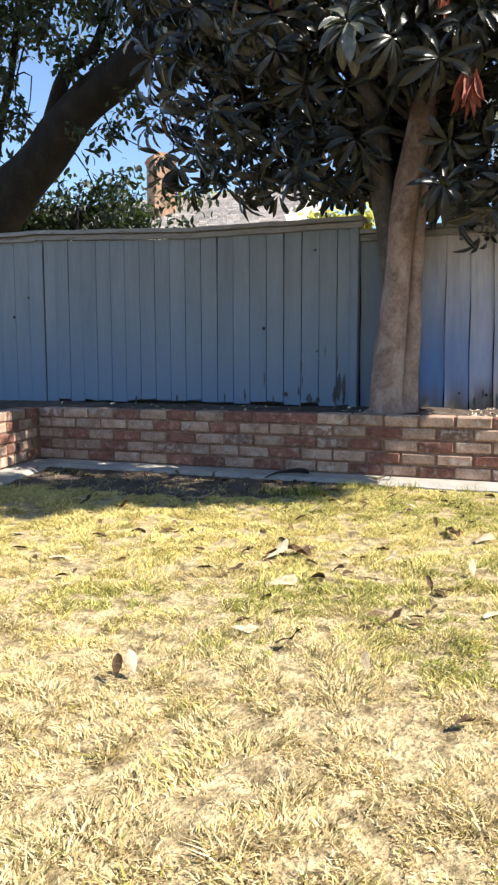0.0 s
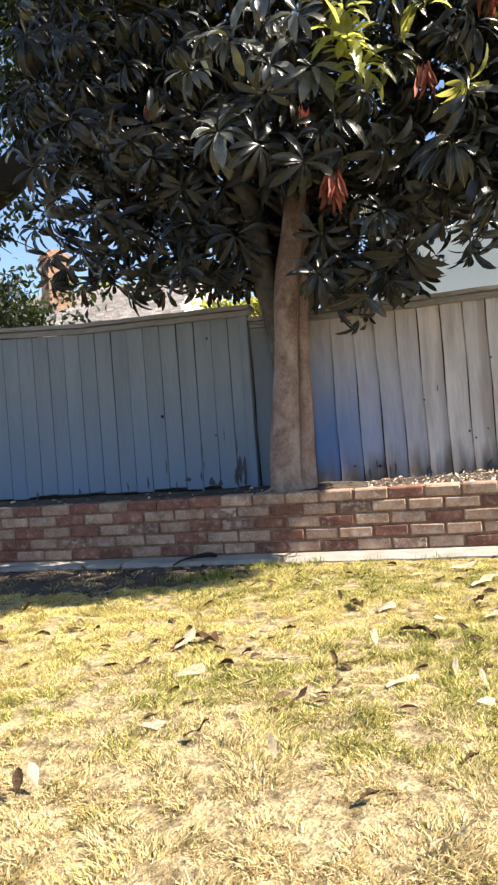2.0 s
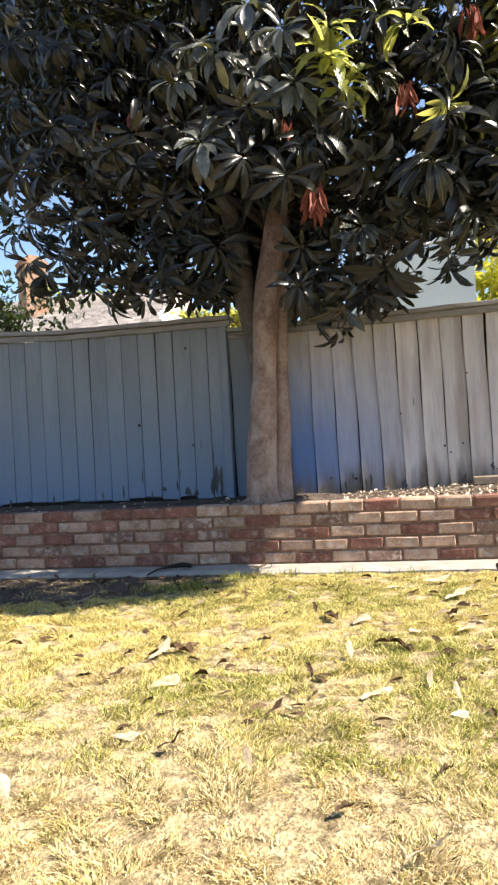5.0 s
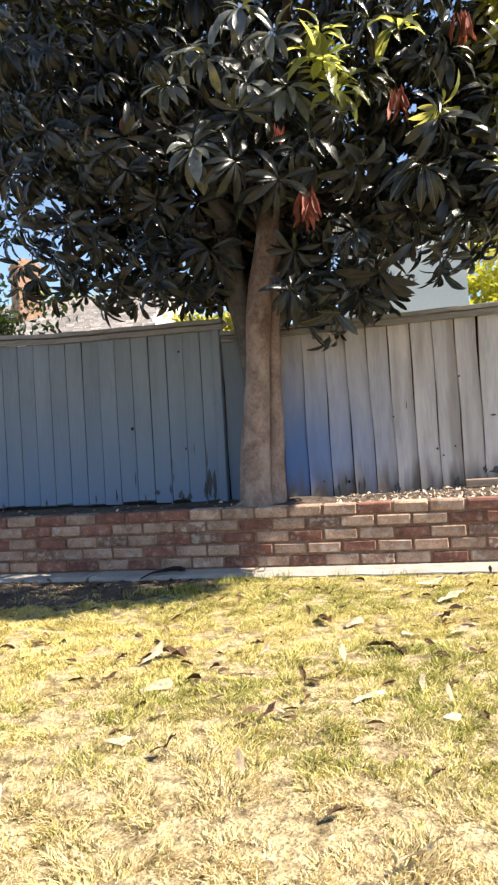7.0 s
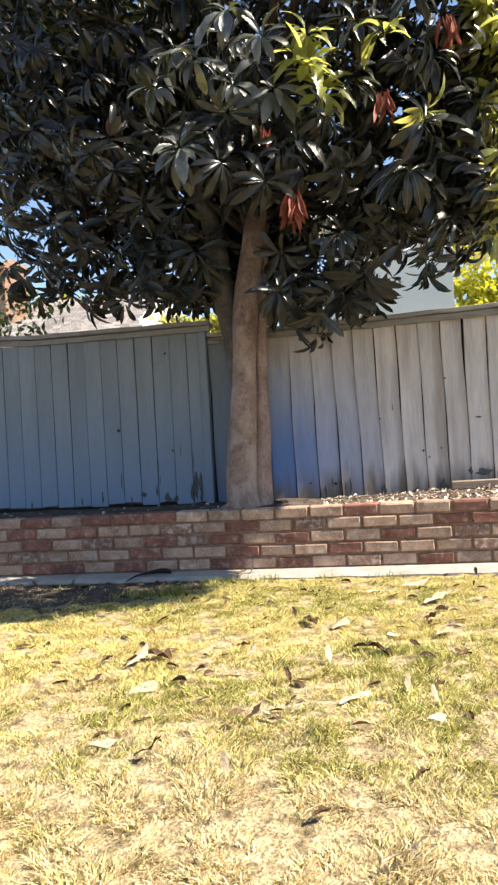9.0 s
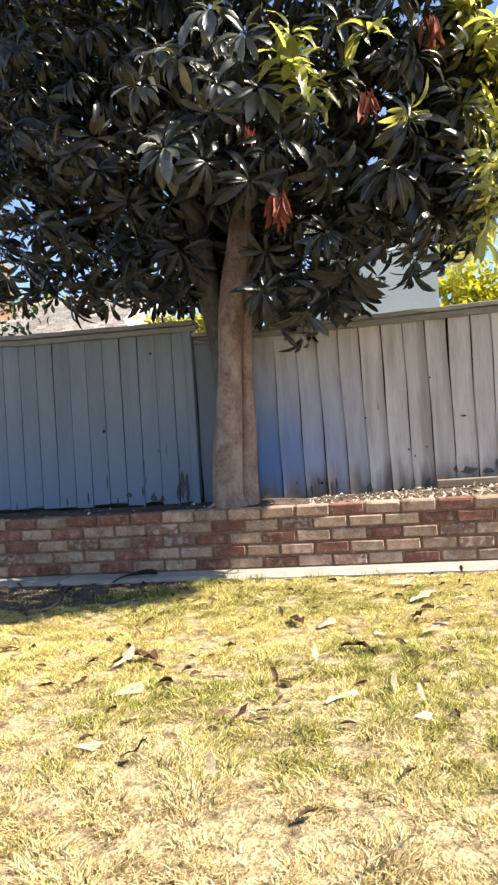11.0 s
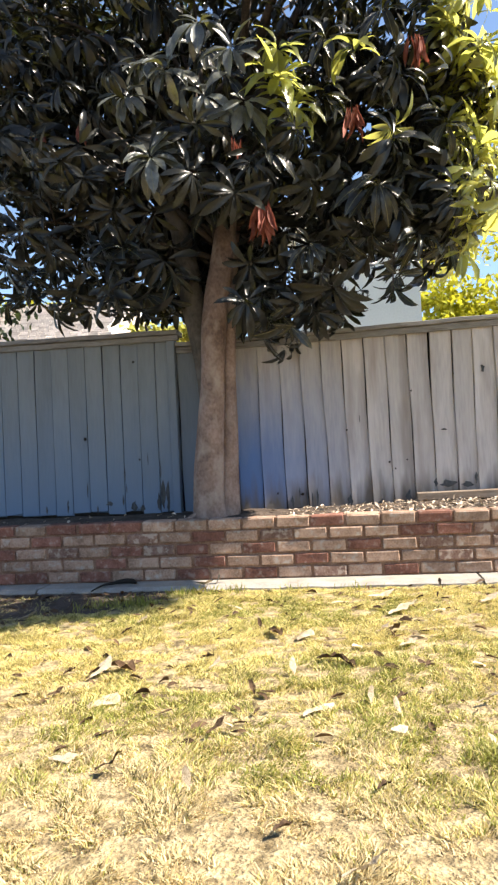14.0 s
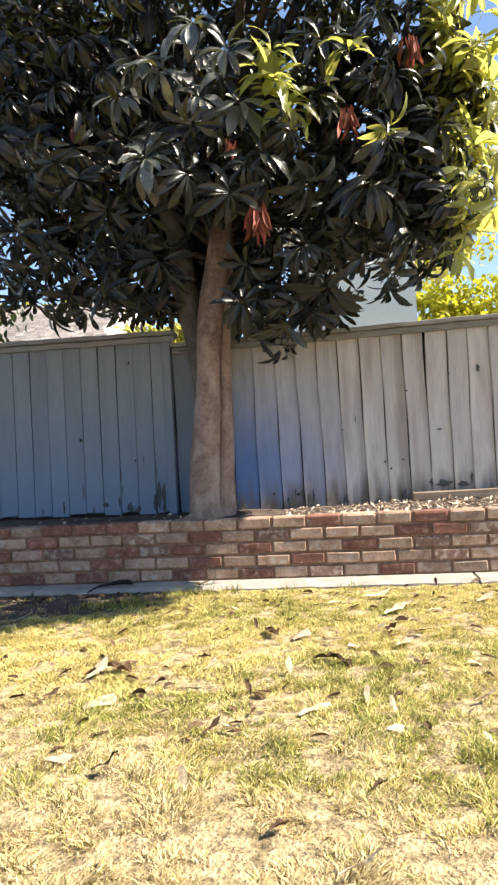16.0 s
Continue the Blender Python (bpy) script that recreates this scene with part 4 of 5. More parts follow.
def add_veins(m):
    """Pale midrib and slanting side veins in the leaf's own space."""
    nd, ln = m.node_tree.nodes, m.node_tree.links.new
    bsdf = nd["Principled BSDF"]
    colour = bsdf.inputs["Base Color"].links[0].from_socket
    tc, sep = nd.new("ShaderNodeTexCoord"), nd.new("ShaderNodeSeparateXYZ")
    ln(tc.outputs["Object"], sep.inputs[0])

    def math_node(op, a, b=None):
        n = nd.new("ShaderNodeMath")
        n.operation = op
        for k, v in enumerate((a, b)):
            if v is None:
                continue
            if isinstance(v, float):
                n.inputs[k].default_value = v
            else:
                ln(v, n.inputs[k])
        return n.outputs[0]

    off = math_node("ABSOLUTE", sep.outputs[0])
    rib = math_node("LESS_THAN", off, 0.007)
    slant = math_node("SINE", math_node("MULTIPLY", math_node("SUBTRACT", sep.outputs[1], off), 110.0))
    mx = nd.new("ShaderNodeMix")
    mx.data_type = "RGBA"
    ln(math_node("MULTIPLY", rib, 0.7), mx.inputs["Factor"])
    ln(colour, mx.inputs["A"])
    mx.inputs["B"].default_value = (0.16, 0.15, 0.07, 1)
    ln(mx.outputs["Result"], bsdf.inputs["Base Color"])
    bp = nd.new("ShaderNodeBump")
    bp.inputs["Strength"].default_value, bp.inputs["Distance"].default_value = 0.10, 0.003
    ln(slant, bp.inputs["Height"])
    ln(bsdf.inputs["Normal"].links[0].from_socket, bp.inputs["Normal"])
    ln(bp.outputs[0], bsdf.inputs["Normal"])


add_veins(M_LEAF_SINGLE)
add_veins(M_YOUNG_SINGLE)
add_veins(M_LIT_SINGLE)
build_loquat()


# trees and shrubs beyond the fence
def leaf_cloud(rng, blobs, count, size, slim=0.45):
    """Small leaves scattered in uneven clumps; blobs: (centre, radii)."""
    items = []
    shapes = [leaf_shape(1, slim, 0.3 * k, 0.3) for k in range(4)]
    total = sum(r[0] * r[1] * r[2] for _, r in blobs)
    for c, r in blobs:
        n = int(count * r[0] * r[1] * r[2] / total)
        subs = [Vector((rng.gauss(0, 0.45), rng.gauss(0, 0.45), rng.gauss(0, 0.45))) for _ in range(max(5, n // 60))]
        for k in range(n):
            q = rng.choice(subs) + Vector((rng.gauss(0, 0.16), rng.gauss(0, 0.16), rng.gauss(0, 0.16)))
            p = Vector((c[0] + q.x * r[0], c[1] + q.y * r[1], c[2] + q.z * r[2]))
            way = Vector((rng.uniform(-1, 1), rng.uniform(-1, 1), rng.uniform(-1.2, 0.5)))
            s = size * rng.uniform(0.6, 1.3)
            items.append((rng.choice(shapes) * s, leaf_pose(p, way, Vector((rng.uniform(-1, 1), rng.uniform(-1, 1), 1)))))
    return items


def build_leaning_tree():
    rng = random.Random(8)
    tree = thing("leaning_tree", "dark old tree leaning over from beyond the fence", "tree")
    part("trunk", sweep([(-5.7, 2.6, -0.1), (-5.35, 2.6, 1.4), (-4.9, 2.5, 2.10), (-4.32, 2.5, 2.57), (-3.78, 2.5, 3.03), (-3.3, 2.45, 3.42), (-2.81, 2.4, 3.66), (-2.5, 2.4, 3.95), (-2.2, 2.3, 4.5), (-1.9, 2.2, 5.4)],
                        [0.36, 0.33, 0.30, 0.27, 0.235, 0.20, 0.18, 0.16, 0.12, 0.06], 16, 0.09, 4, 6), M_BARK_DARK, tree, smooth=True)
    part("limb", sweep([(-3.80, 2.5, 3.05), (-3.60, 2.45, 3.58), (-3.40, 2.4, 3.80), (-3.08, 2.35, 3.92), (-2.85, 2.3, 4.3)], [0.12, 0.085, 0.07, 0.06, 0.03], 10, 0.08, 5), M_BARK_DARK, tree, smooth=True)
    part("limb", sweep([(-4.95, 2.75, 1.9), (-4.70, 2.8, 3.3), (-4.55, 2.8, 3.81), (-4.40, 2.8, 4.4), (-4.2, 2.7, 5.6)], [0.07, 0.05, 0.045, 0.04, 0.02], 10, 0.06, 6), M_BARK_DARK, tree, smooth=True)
    for k in range(10):
        a = Vector((rng.uniform(-4.6, -2.2), 2.5, rng.uniform(3.0, 4.2)))
        part("twig", sweep([a, a + Vector((rng.uniform(-0.3, 0.5), rng.uniform(-0.2, 0.2), rng.uniform(-0.5, 0.2))), a + Vector((rng.uniform(-0.3, 0.9), rng.uniform(-0.2, 0.2), rng.uniform(-1.0, 0.1)))], [0.012, 0.008, 0.004], 5, 0, k, 3), M_BARK_DARK, tree)
    blobs = [((-4.2, 2.6, 4.5), (0.9, 0.7, 0.5)), ((-3.0, 2.4, 4.5), (0.9, 0.6, 0.35)), ((-2.2, 2.3, 4.3), (0.6, 0.6, 0.5)), ((-2.0, 2.2, 5.2), (1.4, 0.9, 0.6)), ((-3.8, 2.5, 5.4), (1.4, 0.9, 0.6)), ((-5.0, 2.6, 3.8), (0.6, 0.6, 0.9)),
             # clumps from (-2.5, 2.4, 4.7) on are added sunward to shade the trunk
             ((-4.45, 2.3, 3.9), (0.5, 0.4, 0.5)), ((-2.65, 2.3, 3.2), (0.35, 0.3, 0.35)), ((-3.1, 2.3, 3.0), (0.35, 0.3, 0.25)), ((-1.8, 2.2, 3.6), (0.4, 0.4, 0.5)), ((-2.5, 2.4, 4.7), (0.8, 0.7, 0.4)), ((-1.5, 2.4, 4.7), (0.8, 0.7, 0.5)), ((-0.8, 2.5, 5.2), (0.9, 0.7, 0.5)), ((-3.3, 2.2, 4.1), (0.5, 0.4, 0.3))]
    ob = mesh_part("crown", leaves_mesh("crown", leaf_cloud(rng, blobs, 13000, 0.10)), M_FAR, tree, "small dark drooping leaves")
    ob["kind"] = "stuff"


def shrub(name, label, at, blobs, count, size, mat, seed):
    rng = random.Random(seed)
    ob = thing(name, label, "shrub", at=at)
    for k in range(5):
        a = k * 1.3
        part("branch", sweep([(0.1 * math.cos(a), 0.1 * math.sin(a), 0), (0.3 * math.cos(a), 0.3 * math.sin(a), 1.2), (0.7 * math.cos(a), 0.5 * math.sin(a), 2.6)], [0.05, 0.04, 0.015], 7, 0.05, k), M_BARK_DARK, ob)
    cr = mesh_part("crown", leaves_mesh("crown", leaf_cloud(rng, blobs, count, size)), mat, ob)
    cr["kind"] = "stuff"


build_leaning_tree()
shrub("shrub", "dark leafy hedge shrub behind the fence", (-4.2, 3.6, 0), [((0, 0, 2.45), (1.1, 0.6, 0.62)), ((0.8, 0.1, 2.3), (0.6, 0.5, 0.5)), ((-1.0, 0, 2.3), (0.9, 0.5, 0.8)), ((1.3, 0.2, 2.0), (0.5, 0.4, 0.4))], 6500, 0.10, M_FAR, 11)
shrub("shrub", "sunlit yellow-green shrub beyond the fence", (4.0, 7.6, 0), [((-0.4, 0, 2.7), (1.1, 0.6, 0.8)), ((0.7, 0.2, 3.0), (1.1, 0.6, 0.9)), ((-1.1, 0.1, 2.5), (0.6, 0.5, 0.6)), ((1.8, 0, 3.0), (1.0, 0.6, 1.1)), ((-1.0, 0, 3.3), (0.8, 0.5, 0.7))], 12000, 0.13, M_LIME, 12)
shrub("tall_shrub", "sunlit yellow-green shrub behind the house", (-9.2, 20.0, 0), [((0, 0, 6.2), (1.8, 0.8, 0.6))], 1500, 0.22, M_LIME, 17)
shrub("shrub", "pale green spiky shrub beyond the fence", (-0.75, 5.0, 0), [((-0.4, 0, 2.5), (0.4, 0.3, 0.35))], 700, 0.13, M_YOUNG, 13)


# neighbouring houses
def build_house():
    house = thing("house", "neighbour's house with pale shingle roof and brick chimney", "house")
    part("wall", box(-14, -4.6, 10.2, 17.5, 0, 3.1), M_STUCCO, house)
    eave, ridge = Vector((0, 9.6, 2.95)), Vector((0, 14.0, 5.25))
    rng = random.Random(3)
    rows = 30
    bm = bmesh.new()
    for r in range(rows):
        a, b = eave.lerp(ridge, r / rows), eave.lerp(ridge, (r + 1.25) / rows)
        x = -14.5
        while x < -4.2:
            w = rng.uniform(0.16, 0.34)
            lift = 0.055 + rng.uniform(0, 0.014)
            p = [bm.verts.new((px, q.y, q.z + h)) for px in (x, x + w - 0.012) for q, h in ((a, lift), (a, 0.0), (b, 0.0), (b, 0.006))]
            for face in ((0, 4, 7, 3), (1, 5, 4, 0), (0, 3, 2, 1), (4, 5, 6, 7)):
                bm.faces.new([p[k] for k in face])
            x += w
    ob = part("shingles", bm, M_ROOF, house, "pale sunlit shingles in rows")
    ob["kind"] = "stuff"
    roof = bmesh.new()
    vs = [roof.verts.new(p) for p in ((-14.5, 9.6, 2.93), (-4.2, 9.6, 2.93), (-4.2, 14, 5.23), (-14.5, 14, 5.23), (-14.5, 18.4, 2.93), (-4.2, 18.4, 2.93))]
    for f in ((0, 1, 2, 3), (3, 2, 5, 4), (0, 3, 4), (1, 5, 2), (0, 4, 5, 1)):
        roof.faces.new([vs[k] for k in f])
    part("roof", roof, M_ROOF, house)
    turned = Matrix.Translation((-7.79, 12.6, 0)) @ Matrix.Rotation(radians(-38), 4, "Z")
    stack = part("chimney", box(-0.24, 0.24, -0.29, 0.29, 3.6, 5.92, 0.006, turned), M_CHIM, house, "tan brick chimney stack")
    for z in (5.70, 5.78):
        e = 0.02 if z < 5.75 else 0.04
        part("corbel", box(-0.24 - e, 0.24 + e, -0.29 - e, 0.29 + e, z, z + 0.075, 0.008, turned), M_CHIM, stack)
    part("flue", box(-0.11, 0.11, -0.14, 0.14, 5.91, 6.04, 0.01, turned), M_CHIM, stack)
    for k in range(26):
        z = 3.9 + 0.075 * k
        part("brick_course", box(-0.243, 0.243, -0.293, 0.293, z, z + 0.06, 0.004, turned), M_CHIM, stack)


def build_neighbour():
    house = thing("house", "pale stucco building behind the fence", "house", at=(0.0, 7.1, 0))
    house.rotation_euler[2] = radians(-4)
    part("wall", box(0.55, 2.42, 0, 5, 0, 4.3), M_STUCCO, house)
    part("eave", box(0.35, 2.62, -0.35, 5.2, 4.3, 4.45), M_TRIM, house)
    bm = bmesh.new()
    vs = [bm.verts.new(p) for p in ((0.3, -0.4, 4.45), (2.67, -0.4, 4.45), (2.67, 5.3, 4.45), (0.3, 5.3, 4.45), (0.3, 2.4, 5.6), (2.67, 2.4, 5.6))]
    for f in ((0, 1, 5, 4), (2, 3, 4, 5), (0, 4, 3), (1, 2, 5), (0, 3, 2, 1)):
        bm.faces.new([vs[k] for k in f])
    part("roof", bm, M_ROOF, house)


build_house()
build_neighbour()


# fallen leaves on the lawn and the kerb
def fallen_meshes(mat, n, seed):
    rng = random.Random(seed)
    out = []
    for k in range(n):
        me = array_mesh("fallen_leaf", np.array((0, -0.5, 0)) + leaf_shape(1.0, rng.uniform(0.34, 0.46), rng.uniform(-0.5, 0.6), rng.uniform(-0.9, 0.4), rng.uniform(0.06, 0.17), rng.uniform(-0.5, 0.7)), LEAF_FACES)
        me.materials.append(mat)
        me.shade_smooth()
        out.append(me)
    return out


PALE, BROWN = fallen_meshes(M_FALLEN, 7, 2), fallen_meshes(M_FALLEN_DARK, 5, 3)


def fallen(x, y, length, turn, brown=0, z=None, tilt=0.0, rng=random.Random(17)):
    ob = new("fallen_leaf", rng.choice(BROWN if brown else PALE))
    ob.location = (x, y, (lawn_height(x, y) + 0.022) if z is None else z)
    ob.rotation_euler = (radians(tilt + rng.uniform(-6, 10)), radians(rng.uniform(-18, 18)), radians(turn))
    ob.scale = (length, length, length * (1.8 if brown else 1.0))
    tagged(ob, "curled brown fallen leaf lying on the lawn" if brown else "curled pale tan fallen leaf lying on the lawn", "leaf", "fallen leaves")


# x, y, length, turn, brown, tilt
LEAVES_NEAR = ((0.42, -1.92, 0.16, -15, 0, 0), (0.48, -1.87, 0.16, -124, 1, 0), (0.54, -2.24, 0.16, -21, 0, 0), (0.81, -2.11, 0.06, -65, 1, 0), (1.0, -2.18, 0.075, 35, 1, 62), (1.22, -1.79, 0.1, -101, 1, 0), (1.28, -1.82, 0.14, -143, 1, 0), (1.11, -1.95, 0.088, 35, 0, 62), (1.21, -2.31, 0.15, -38, 0, 0), (1.42, -1.33, 0.12, -51, 0, 0), (1.47, -1.35, 0.12, -156, 1, 0), (1.56, -1.41, 0.13, -45, 0, 0), (1.51, -0.94, 0.16, -45, 0, 0), (1.69, -0.94, 0.1, -46, 0, 0), (1.43, -2.35, 0.075, 35, 0, 62), (1.36, -2.26, 0.075, 35, 0, 62))
LEAVES_MIDDLE = ((1.43, -2.48, 0.06, -60, 0, 0), (1.7, -2.23, 0.11, -60, 0, 0), (1.73, -1.85, 0.07, -57, 0, 0), (0.95, -2.5, 0.07, -54, 1, 0), (0.99, -2.48, 0.08, -133, 0, 0), (0.59, -2.67, 0.08, -72, 0, 0), (0.74, -2.75, 0.09, -102, 1, 0), (0.95, -2.84, 0.075, 35, 0, 62), (1.38, -2.82, 0.06, -34, 1, 0), (1.34, -3.18, 0.1, -82, 0, 14), (1.18, -3.01, 0.06, -39, 1, 0), (0.9, -1.27, 0.075, 35, 1, 62), (0.98, -1.38, 0.13, -149, 1, 0), (1.1, -1.41, 0.14, -24, 0, 0), (-0.3, -1.02, 0.15, -86, 0, 0), (0.76, -1.71, 0.08, -39, 1, 0))
LEAVES_EDGE = ((0.82, -1.86, 0.08, -30, 0, 0), (0.3, -1.92, 0.06, -30, 1, 0), (0.37, -2.2, 0.06, -64, 1, 0), (1.45, -2.22, 0.06, -35, 1, 0), (0.32, -1.08, 0.1, -14, 0, 0), (1.33, -1.58, 0.11, -41, 0, 0), (1.51, -1.6, 0.1, -50, 0, 0), (1.66, -2.54, 0.06, -145, 0, 0), (0.46, -3.03, 0.075, 35, 0, 62), (0.44, -3.06, 0.075, 35, 1, 62), (-0.7, -1.97, 0.12, -25, 0, 0), (-0.3, -2.24, 0.1, -32, 0, 0), (0.4, -1.91, 0.09, -25, 1, 0), (1.24, -0.63, 0.16, -49, 0, 0), (1.94, -0.77, 0.14, -50, 0, 0), (1.44, -0.57, 0.16, -72, 0, 0))
for x, y, length, turn, brown, tilt in itertools.chain(LEAVES_NEAR, LEAVES_MIDDLE, LEAVES_EDGE):
    fallen(x, y, length * (0.75 if tilt > 30 else 0.9), turn, brown, 0.038 if tilt else None, tilt)
scatter = random.Random(28)
for k in range(9):
    fallen(scatter.uniform(-0.9, 2.3), scatter.uniform(-1.6, -0.4), scatter.uniform(0.07, 0.11), scatter.uniform(-110, -40), k % 3 == 0)
fallen(0.50, -0.13, 0.11, -70, 0, 0.05, 50)
fallen(0.42, -0.20, 0.12, -100, 0, 0.045)
bark = part("bark_strip", sweep([(-0.25, -0.245, 0.02), (-0.20, -0.20, 0.045), (-0.14, -0.14, 0.052), (-0.08, -0.10, 0.056), (-0.04, -0.09, 0.052), (-0.015, -0.10, 0.042)], [0.003, 0.005, 0.009, 0.014, 0.014, 0.004], 9, 0.25, 4), M_DARK, smooth=True)
tagged(bark, "dark curled strip of bark on the mowing strip", "bark")


# leaf litter on the bed
def build_litter():
    rng = random.Random(14)
    items = []
    shapes = [leaf_shape(1, 0.16 + 0.07 * k, 0.3 * k - 0.4, 0.4, 0.08, 0.25 * k - 0.2) for k in range(5)]
    for k in range(1900):
        x = 0.85 + (rng.random() ** 0.7) * 2.5
        y = rng.uniform(0.11, 0.50)
        if k % 40 == 0:
            x, y = rng.uniform(-2.2, 0.8), rng.uniform(0.11, 0.5)
        s = rng.choice((0.015, 0.02, 0.03, 0.04, 0.055)) * rng.uniform(0.7, 1.2)
        way = Vector((rng.uniform(-1, 1), rng.uniform(-1, 1), rng.uniform(-0.1, 0.25)))
        z = bed_height(x, y) + 0.003 + rng.uniform(0, 0.008)
        items.append((rng.choice(shapes) * s, leaf_pose(Vector((x, y, z)), way, Vector((rng.uniform(-0.4, 0.4), rng.uniform(-0.4, 0.4), 1)))))
    ob = mesh_part("leaf_litter", leaves_mesh("leaf_litter", items), M_LITTER)
    tagged(ob, "dry broken leaves and chips covering the bed", "leaf litter", kind="stuff")


build_litter()

# lawn grass
GREEN_SPOTS = ((0.95, -2.35, 0.42, 0.22), (0.68, -2.75, 0.25, 0.13), (1.35, -2.0, 0.40, 0.32), (0.42, -2.45, 0.30, 0.16), (0.7, -2.3, 0.28, 0.16), (1.6, -2.4, 0.4, 0.4), (0.15, -0.95, 0.25, 0.12), (0.9, -0.9, 0.9, 0.35), (1.9, -1.9, 0.5, 0.5), (0.1, -2.6, 0.15, 0.1), (1.15, -2.65, 0.25, 0.15))


def build_grass(name, label, count, green, mat, seed, tall=1.0, wide=False):
    rng = np.random.default_rng(seed)
    x = rng.uniform(-2.6, 3.6, count * 5)
    y = -0.232 - rng.uniform(0, 1, count * 5) ** 1.1 * 3.8
    if wide:
        x, y = rng.uniform(-7.0, 9.0, count * 5), rng.uniform(-10.0, -0.235, count * 5)
    # grass is left out where the tree's shadow falls, to darken it
    keep = (wide | (np.abs(x - 1.0) < 3.25 + y * 0.68 + rng.exponential(0.22, len(x)))) & (x > -2.0 - np.maximum(y, -3.6) * 0.28) & ((x > 0.42) | (y < -0.26 - 0.68 * np.clip((0.42 - x) / 0.62, 0, 1)) | (rng.uniform(0, 1, len(x)) < 0.07))
    x, y = x[keep], y[keep]
    patch = np.zeros_like(x)
    for cx, cy, rx, ry in GREEN_SPOTS:
        patch = np.maximum(patch, np.exp(-(((x - cx) / rx) ** 2 + ((y - cy) / ry) ** 2)))
    wob = np.array([noise.noise(Vector((a * 2.6, b * 2.6, 1.7))) + 0.7 * noise.noise(Vector((a * 7, b * 7, 8.1))) for a, b in zip(x, y)])
    tuft = np.array([noise.noise(Vector((a * 10, b * 10, 4.7))) + 0.8 * noise.noise(Vector((a * 26, b * 26, 2.2))) for a, b in zip(x, y)])
    bare = np.array([noise.noise(Vector((a * 4.5, b * 4.5, 6.3))) for a, b in zip(x, y)])
    greenish = np.clip(patch * (0.75 + 0.9 * wob) + 0.18 * wob + 0.10 + 0.10 * np.clip((y + 2.9) / 0.5, 0, 1), 0.01, 1)
    yellow = np.clip(0.5 + np.clip(y + 2.55, -0.5, 1) * 0.9 + 0.8 * wob, 0.06, 0.9)
    cover = np.clip(0.74 + 1.7 * tuft + 0.5 * patch - 0.7 * np.clip(bare - 0.12, 0, 1), 0.14, 1)
    likely = cover * {"green": greenish, "yellow": (1 - 0.75 * greenish) * yellow, "straw": (1 - 0.75 * greenish) * (1 - yellow), "dull": np.clip(1.7 * tuft - 0.30, 0, 1)}[green]
    keep = rng.uniform(0, 1, len(x)) < likely
    x, y, tuft, bare = x[keep][:count], y[keep][:count], tuft[keep][:count], bare[keep][:count]
    n = len(x)
    z = np.array([lawn_height(a, b) for a, b in zip(x, y)]) - 0.002
    h = rng.uniform(0.006, 0.022, n) * tall * 0.80 * np.clip(1 + 1.5 * tuft - 0.6 * bare, 0.3, 2.3) * np.clip((-0.05 - y) / 0.35, 0.35, 1)
    comb = np.array([6.0 * noise.noise(Vector((a * 5, b * 5, 11.3))) for a, b in zip(x, y)])
    lean = (rng.normal(0, 0.85, (n, 2)) + 0.55 * np.stack([np.cos(comb), np.sin(comb)], 1)) * h[:, None]
    a = rng.uniform(0, 2 * np.pi, n)
    w = rng.uniform(0.0010, 0.0024, n)
    side = np.stack([np.cos(a) * w, np.sin(a) * w, np.zeros(n)], 1)
    base = np.stack([x, y, z], 1)
    mid = base + np.stack([lean[:, 0] * 0.35, lean[:, 1] * 0.35, h * 0.6], 1)
    tip = base + np.stack([lean[:, 0], lean[:, 1], h], 1)
    vs = np.stack([base - side, base + side, mid + side * 0.8, mid - side * 0.8, tip], 1).reshape(-1, 3)
    o = 5 * np.arange(n)[:, None]
    fs = np.concatenate([o + np.array([[0, 1, 2]]), o + np.array([[0, 2, 3]]), o + np.array([[3, 2, 4]])], 1).reshape(-1, 3)
    tagged(mesh_part(name, array_mesh(name, vs, fs), mat), label, "grass", kind="stuff")


build_grass("dry_grass", "short straw-coloured dry lawn grass", 400000, "straw", M_STRAW, 1, 0.8)
build_grass("dull_grass", "dull olive-brown tufts in the dry lawn", 62000, "dull", M_DULL, 7, 0.9)
build_grass("yellow_grass", "short yellowing lawn grass", 230000, "yellow", M_YELLOW, 3)
build_grass("far_grass", "dry lawn grass running on across the yard", 50000, "straw", M_STRAW, 5, 1.0, True)
build_grass("green_grass", "patches of short green lawn grass", 120000, "green", M_GREEN, 2, 1.0)


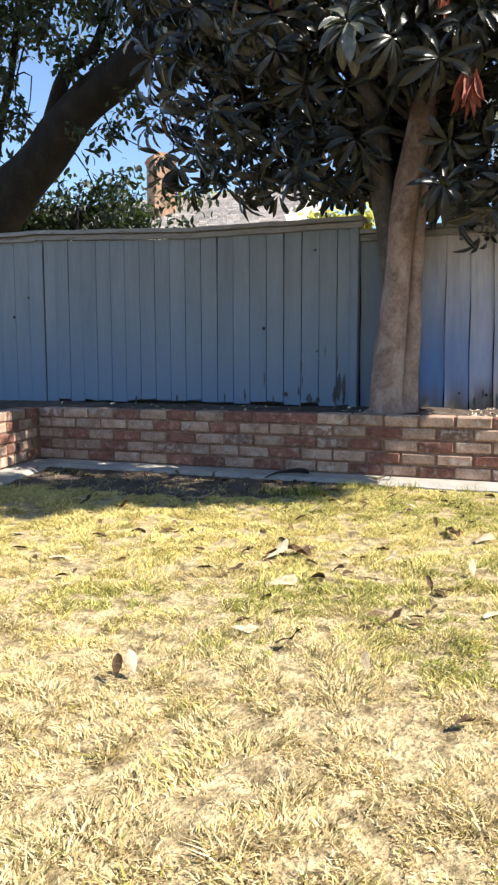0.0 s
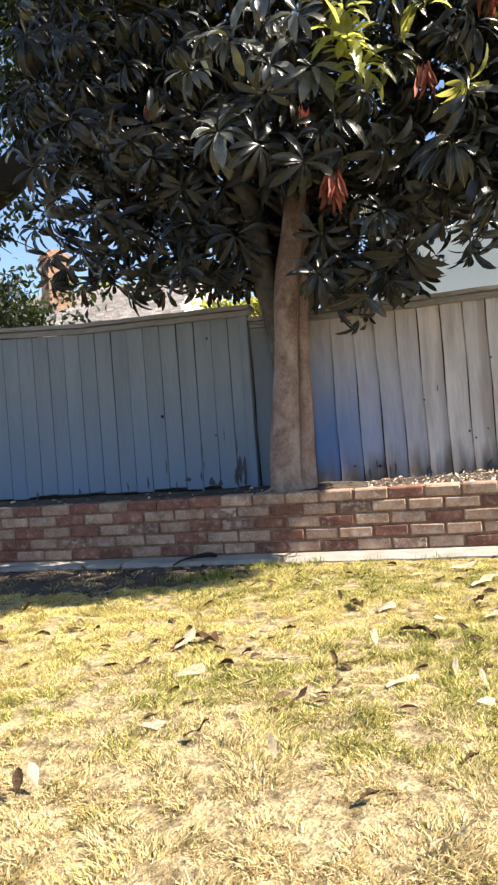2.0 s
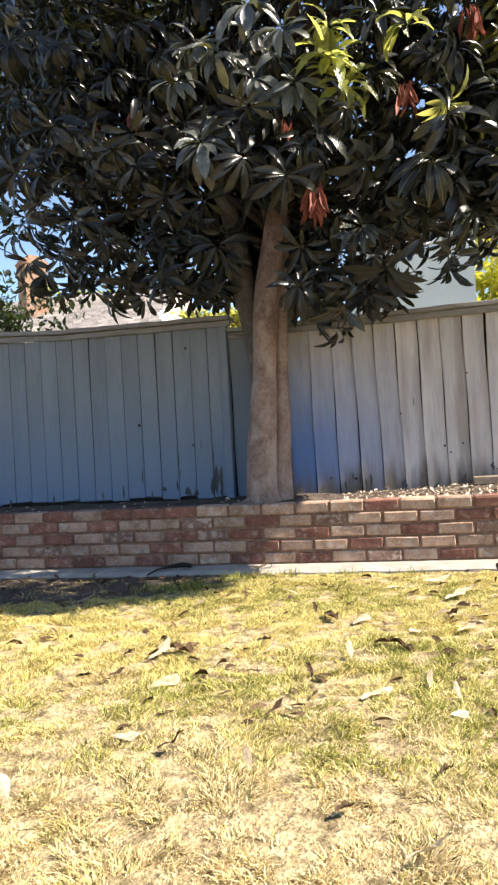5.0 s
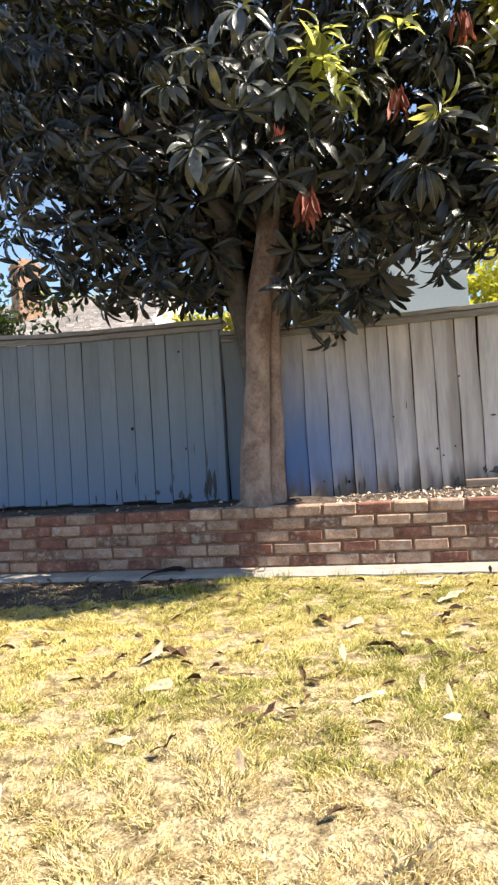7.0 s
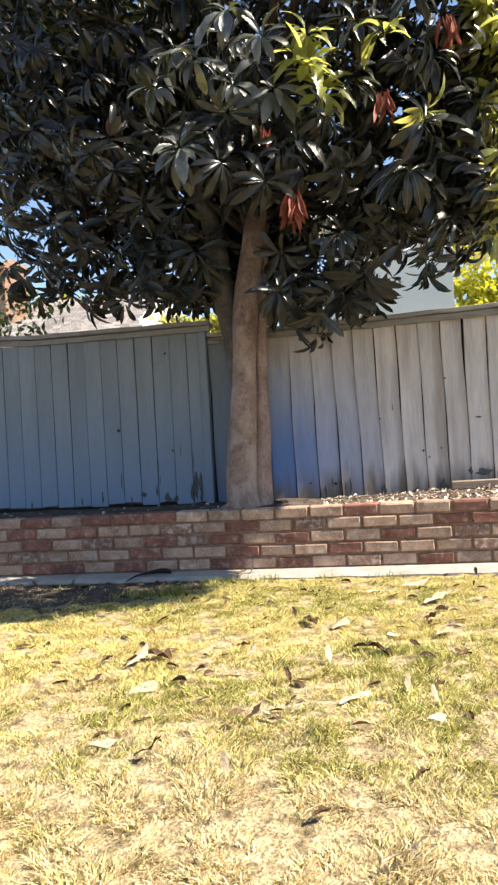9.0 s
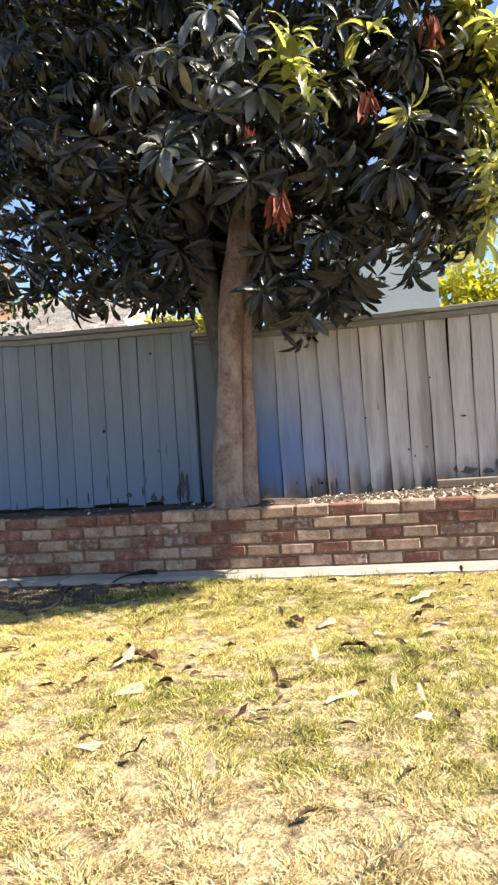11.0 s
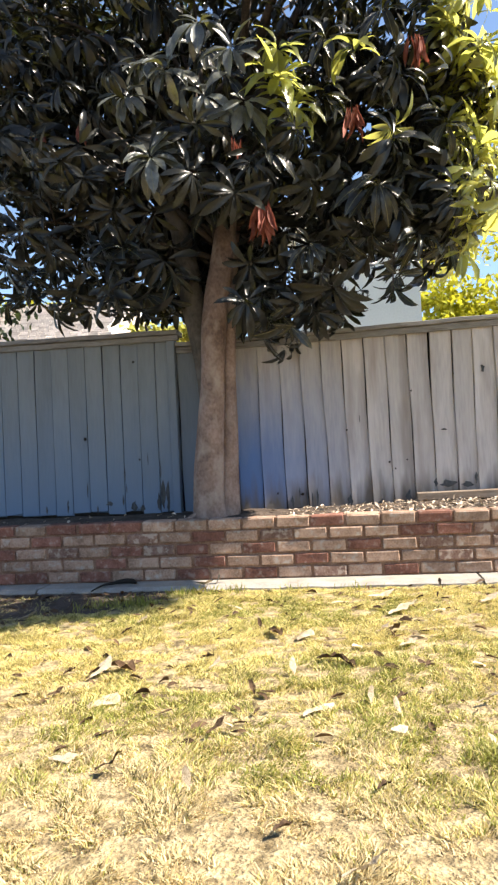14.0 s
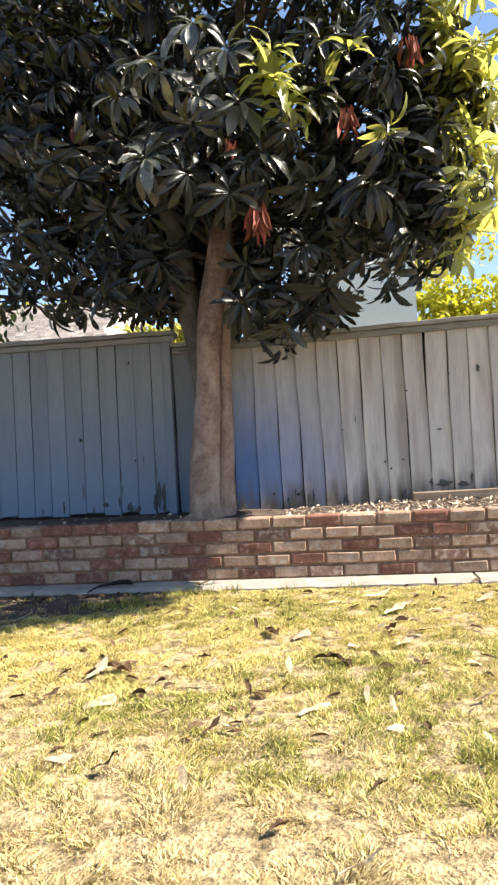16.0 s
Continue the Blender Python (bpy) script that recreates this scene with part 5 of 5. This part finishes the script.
def build_tufts():
    """Taller green blades along the shaded edge of the lawn."""
    rng = random.Random(44)
    vs, fs = [], []
    for cx, cy, n in ((0.02, -0.66, 60), (0.10, -0.60, 70), (0.19, -0.62, 60), (0.30, -0.42, 70), (0.38, -0.35, 70), (0.46, -0.34, 60), (-0.10, -0.72, 30), (0.62, -0.30, 40), (0.95, -0.27, 30), (1.3, -0.28, 30)):
        for k in range(n):
            x, y = cx + rng.gauss(0, 0.05), cy + rng.gauss(0, 0.03)
            h, a, w = rng.uniform(0.025, 0.075), rng.uniform(0, 6.28), rng.uniform(0.0012, 0.0025)
            lx, ly = rng.gauss(0, 0.4) * h, rng.gauss(0, 0.4) * h
            z = lawn_height(x, y) - 0.003
            sx, sy = math.cos(a) * w, math.sin(a) * w
            o = len(vs)
            vs += [(x - sx, y - sy, z), (x + sx, y + sy, z), (x + lx * 0.4 + sx, y + ly * 0.4 + sy, z + h * 0.6), (x + lx * 0.4 - sx, y + ly * 0.4 - sy, z + h * 0.6), (x + lx, y + ly, z + h)]
            fs += [(o, o + 1, o + 2), (o, o + 2, o + 3), (o + 3, o + 2, o + 4)]
    tagged(mesh_part("grass_tuft", array_mesh("grass_tuft", vs, fs), M_GREEN), "taller green grass tufts near the mowing strip", "grass", kind="stuff")
    items = []
    shapes = [leaf_shape(1, 0.35 + 0.05 * k, 0.3 * k - 0.4, 0.3, 0.05, 0.2 * k) for k in range(4)]
    for k in range(420):
        x, y = rng.uniform(-1.95, 0.5), -0.23 - abs(rng.gauss(0, 0.25))
        if k % 3 == 0:
            x, y = rng.uniform(0.3, 2.6), -0.24 - abs(rng.gauss(0, 0.5))
        if k > 200:
            x, y = rng.uniform(-0.9, 2.3), rng.uniform(-2.6, -0.3)
        way = Vector((rng.uniform(-1, 1), rng.uniform(-1, 1), rng.uniform(-0.1, 0.2)))
        items.append((rng.choice(shapes) * rng.uniform(0.02, 0.07), leaf_pose(Vector((x, y, lawn_height(x, y) + 0.012)), way, Vector((rng.uniform(-0.4, 0.4), rng.uniform(-0.4, 0.4), 1)))))
    tagged(mesh_part("lawn_litter", leaves_mesh("lawn_litter", items), M_FALLEN_DARK), "broken dry leaf bits along the mowing strip", "leaf litter", kind="stuff")


def build_bare_strip():
    """Bare soil between the mowing strip and the grass, widened over the tree's shadow to darken it."""
    rng = random.Random(6)
    vs, fs = [], []
    n = 60
    for i in range(n + 1):
        x = -1.98 + 2.4 * i / n
        # front edge follows the tree's shadow, so that dark soil deepens it
        front = -0.25 - 0.74 * min(1.0, (0.45 - x) / 0.62) + 0.05 * noise.noise(Vector((x * 6, 0, 2)))
        for k in range(5):
            y = -0.21 + (front + 0.21) * k / 4
            vs.append((x, y, lawn_height(x, y) + 0.007 + 0.004 * noise.noise(Vector((x * 20, y * 20, 1))) - (0.006 if k == 4 else 0)))
    for i in range(n):
        for k in range(4):
            o = i * 5 + k
            fs.append((o, o + 1, o + 6, o + 5))
    tagged(mesh_part("bare_soil", array_mesh("bare_soil", vs, fs), M_SOIL, smooth=True), "bare dark soil strip along the mowing strip, widened to darken the tree's shadow", "soil", kind="structure")


build_bare_strip()
build_tufts()
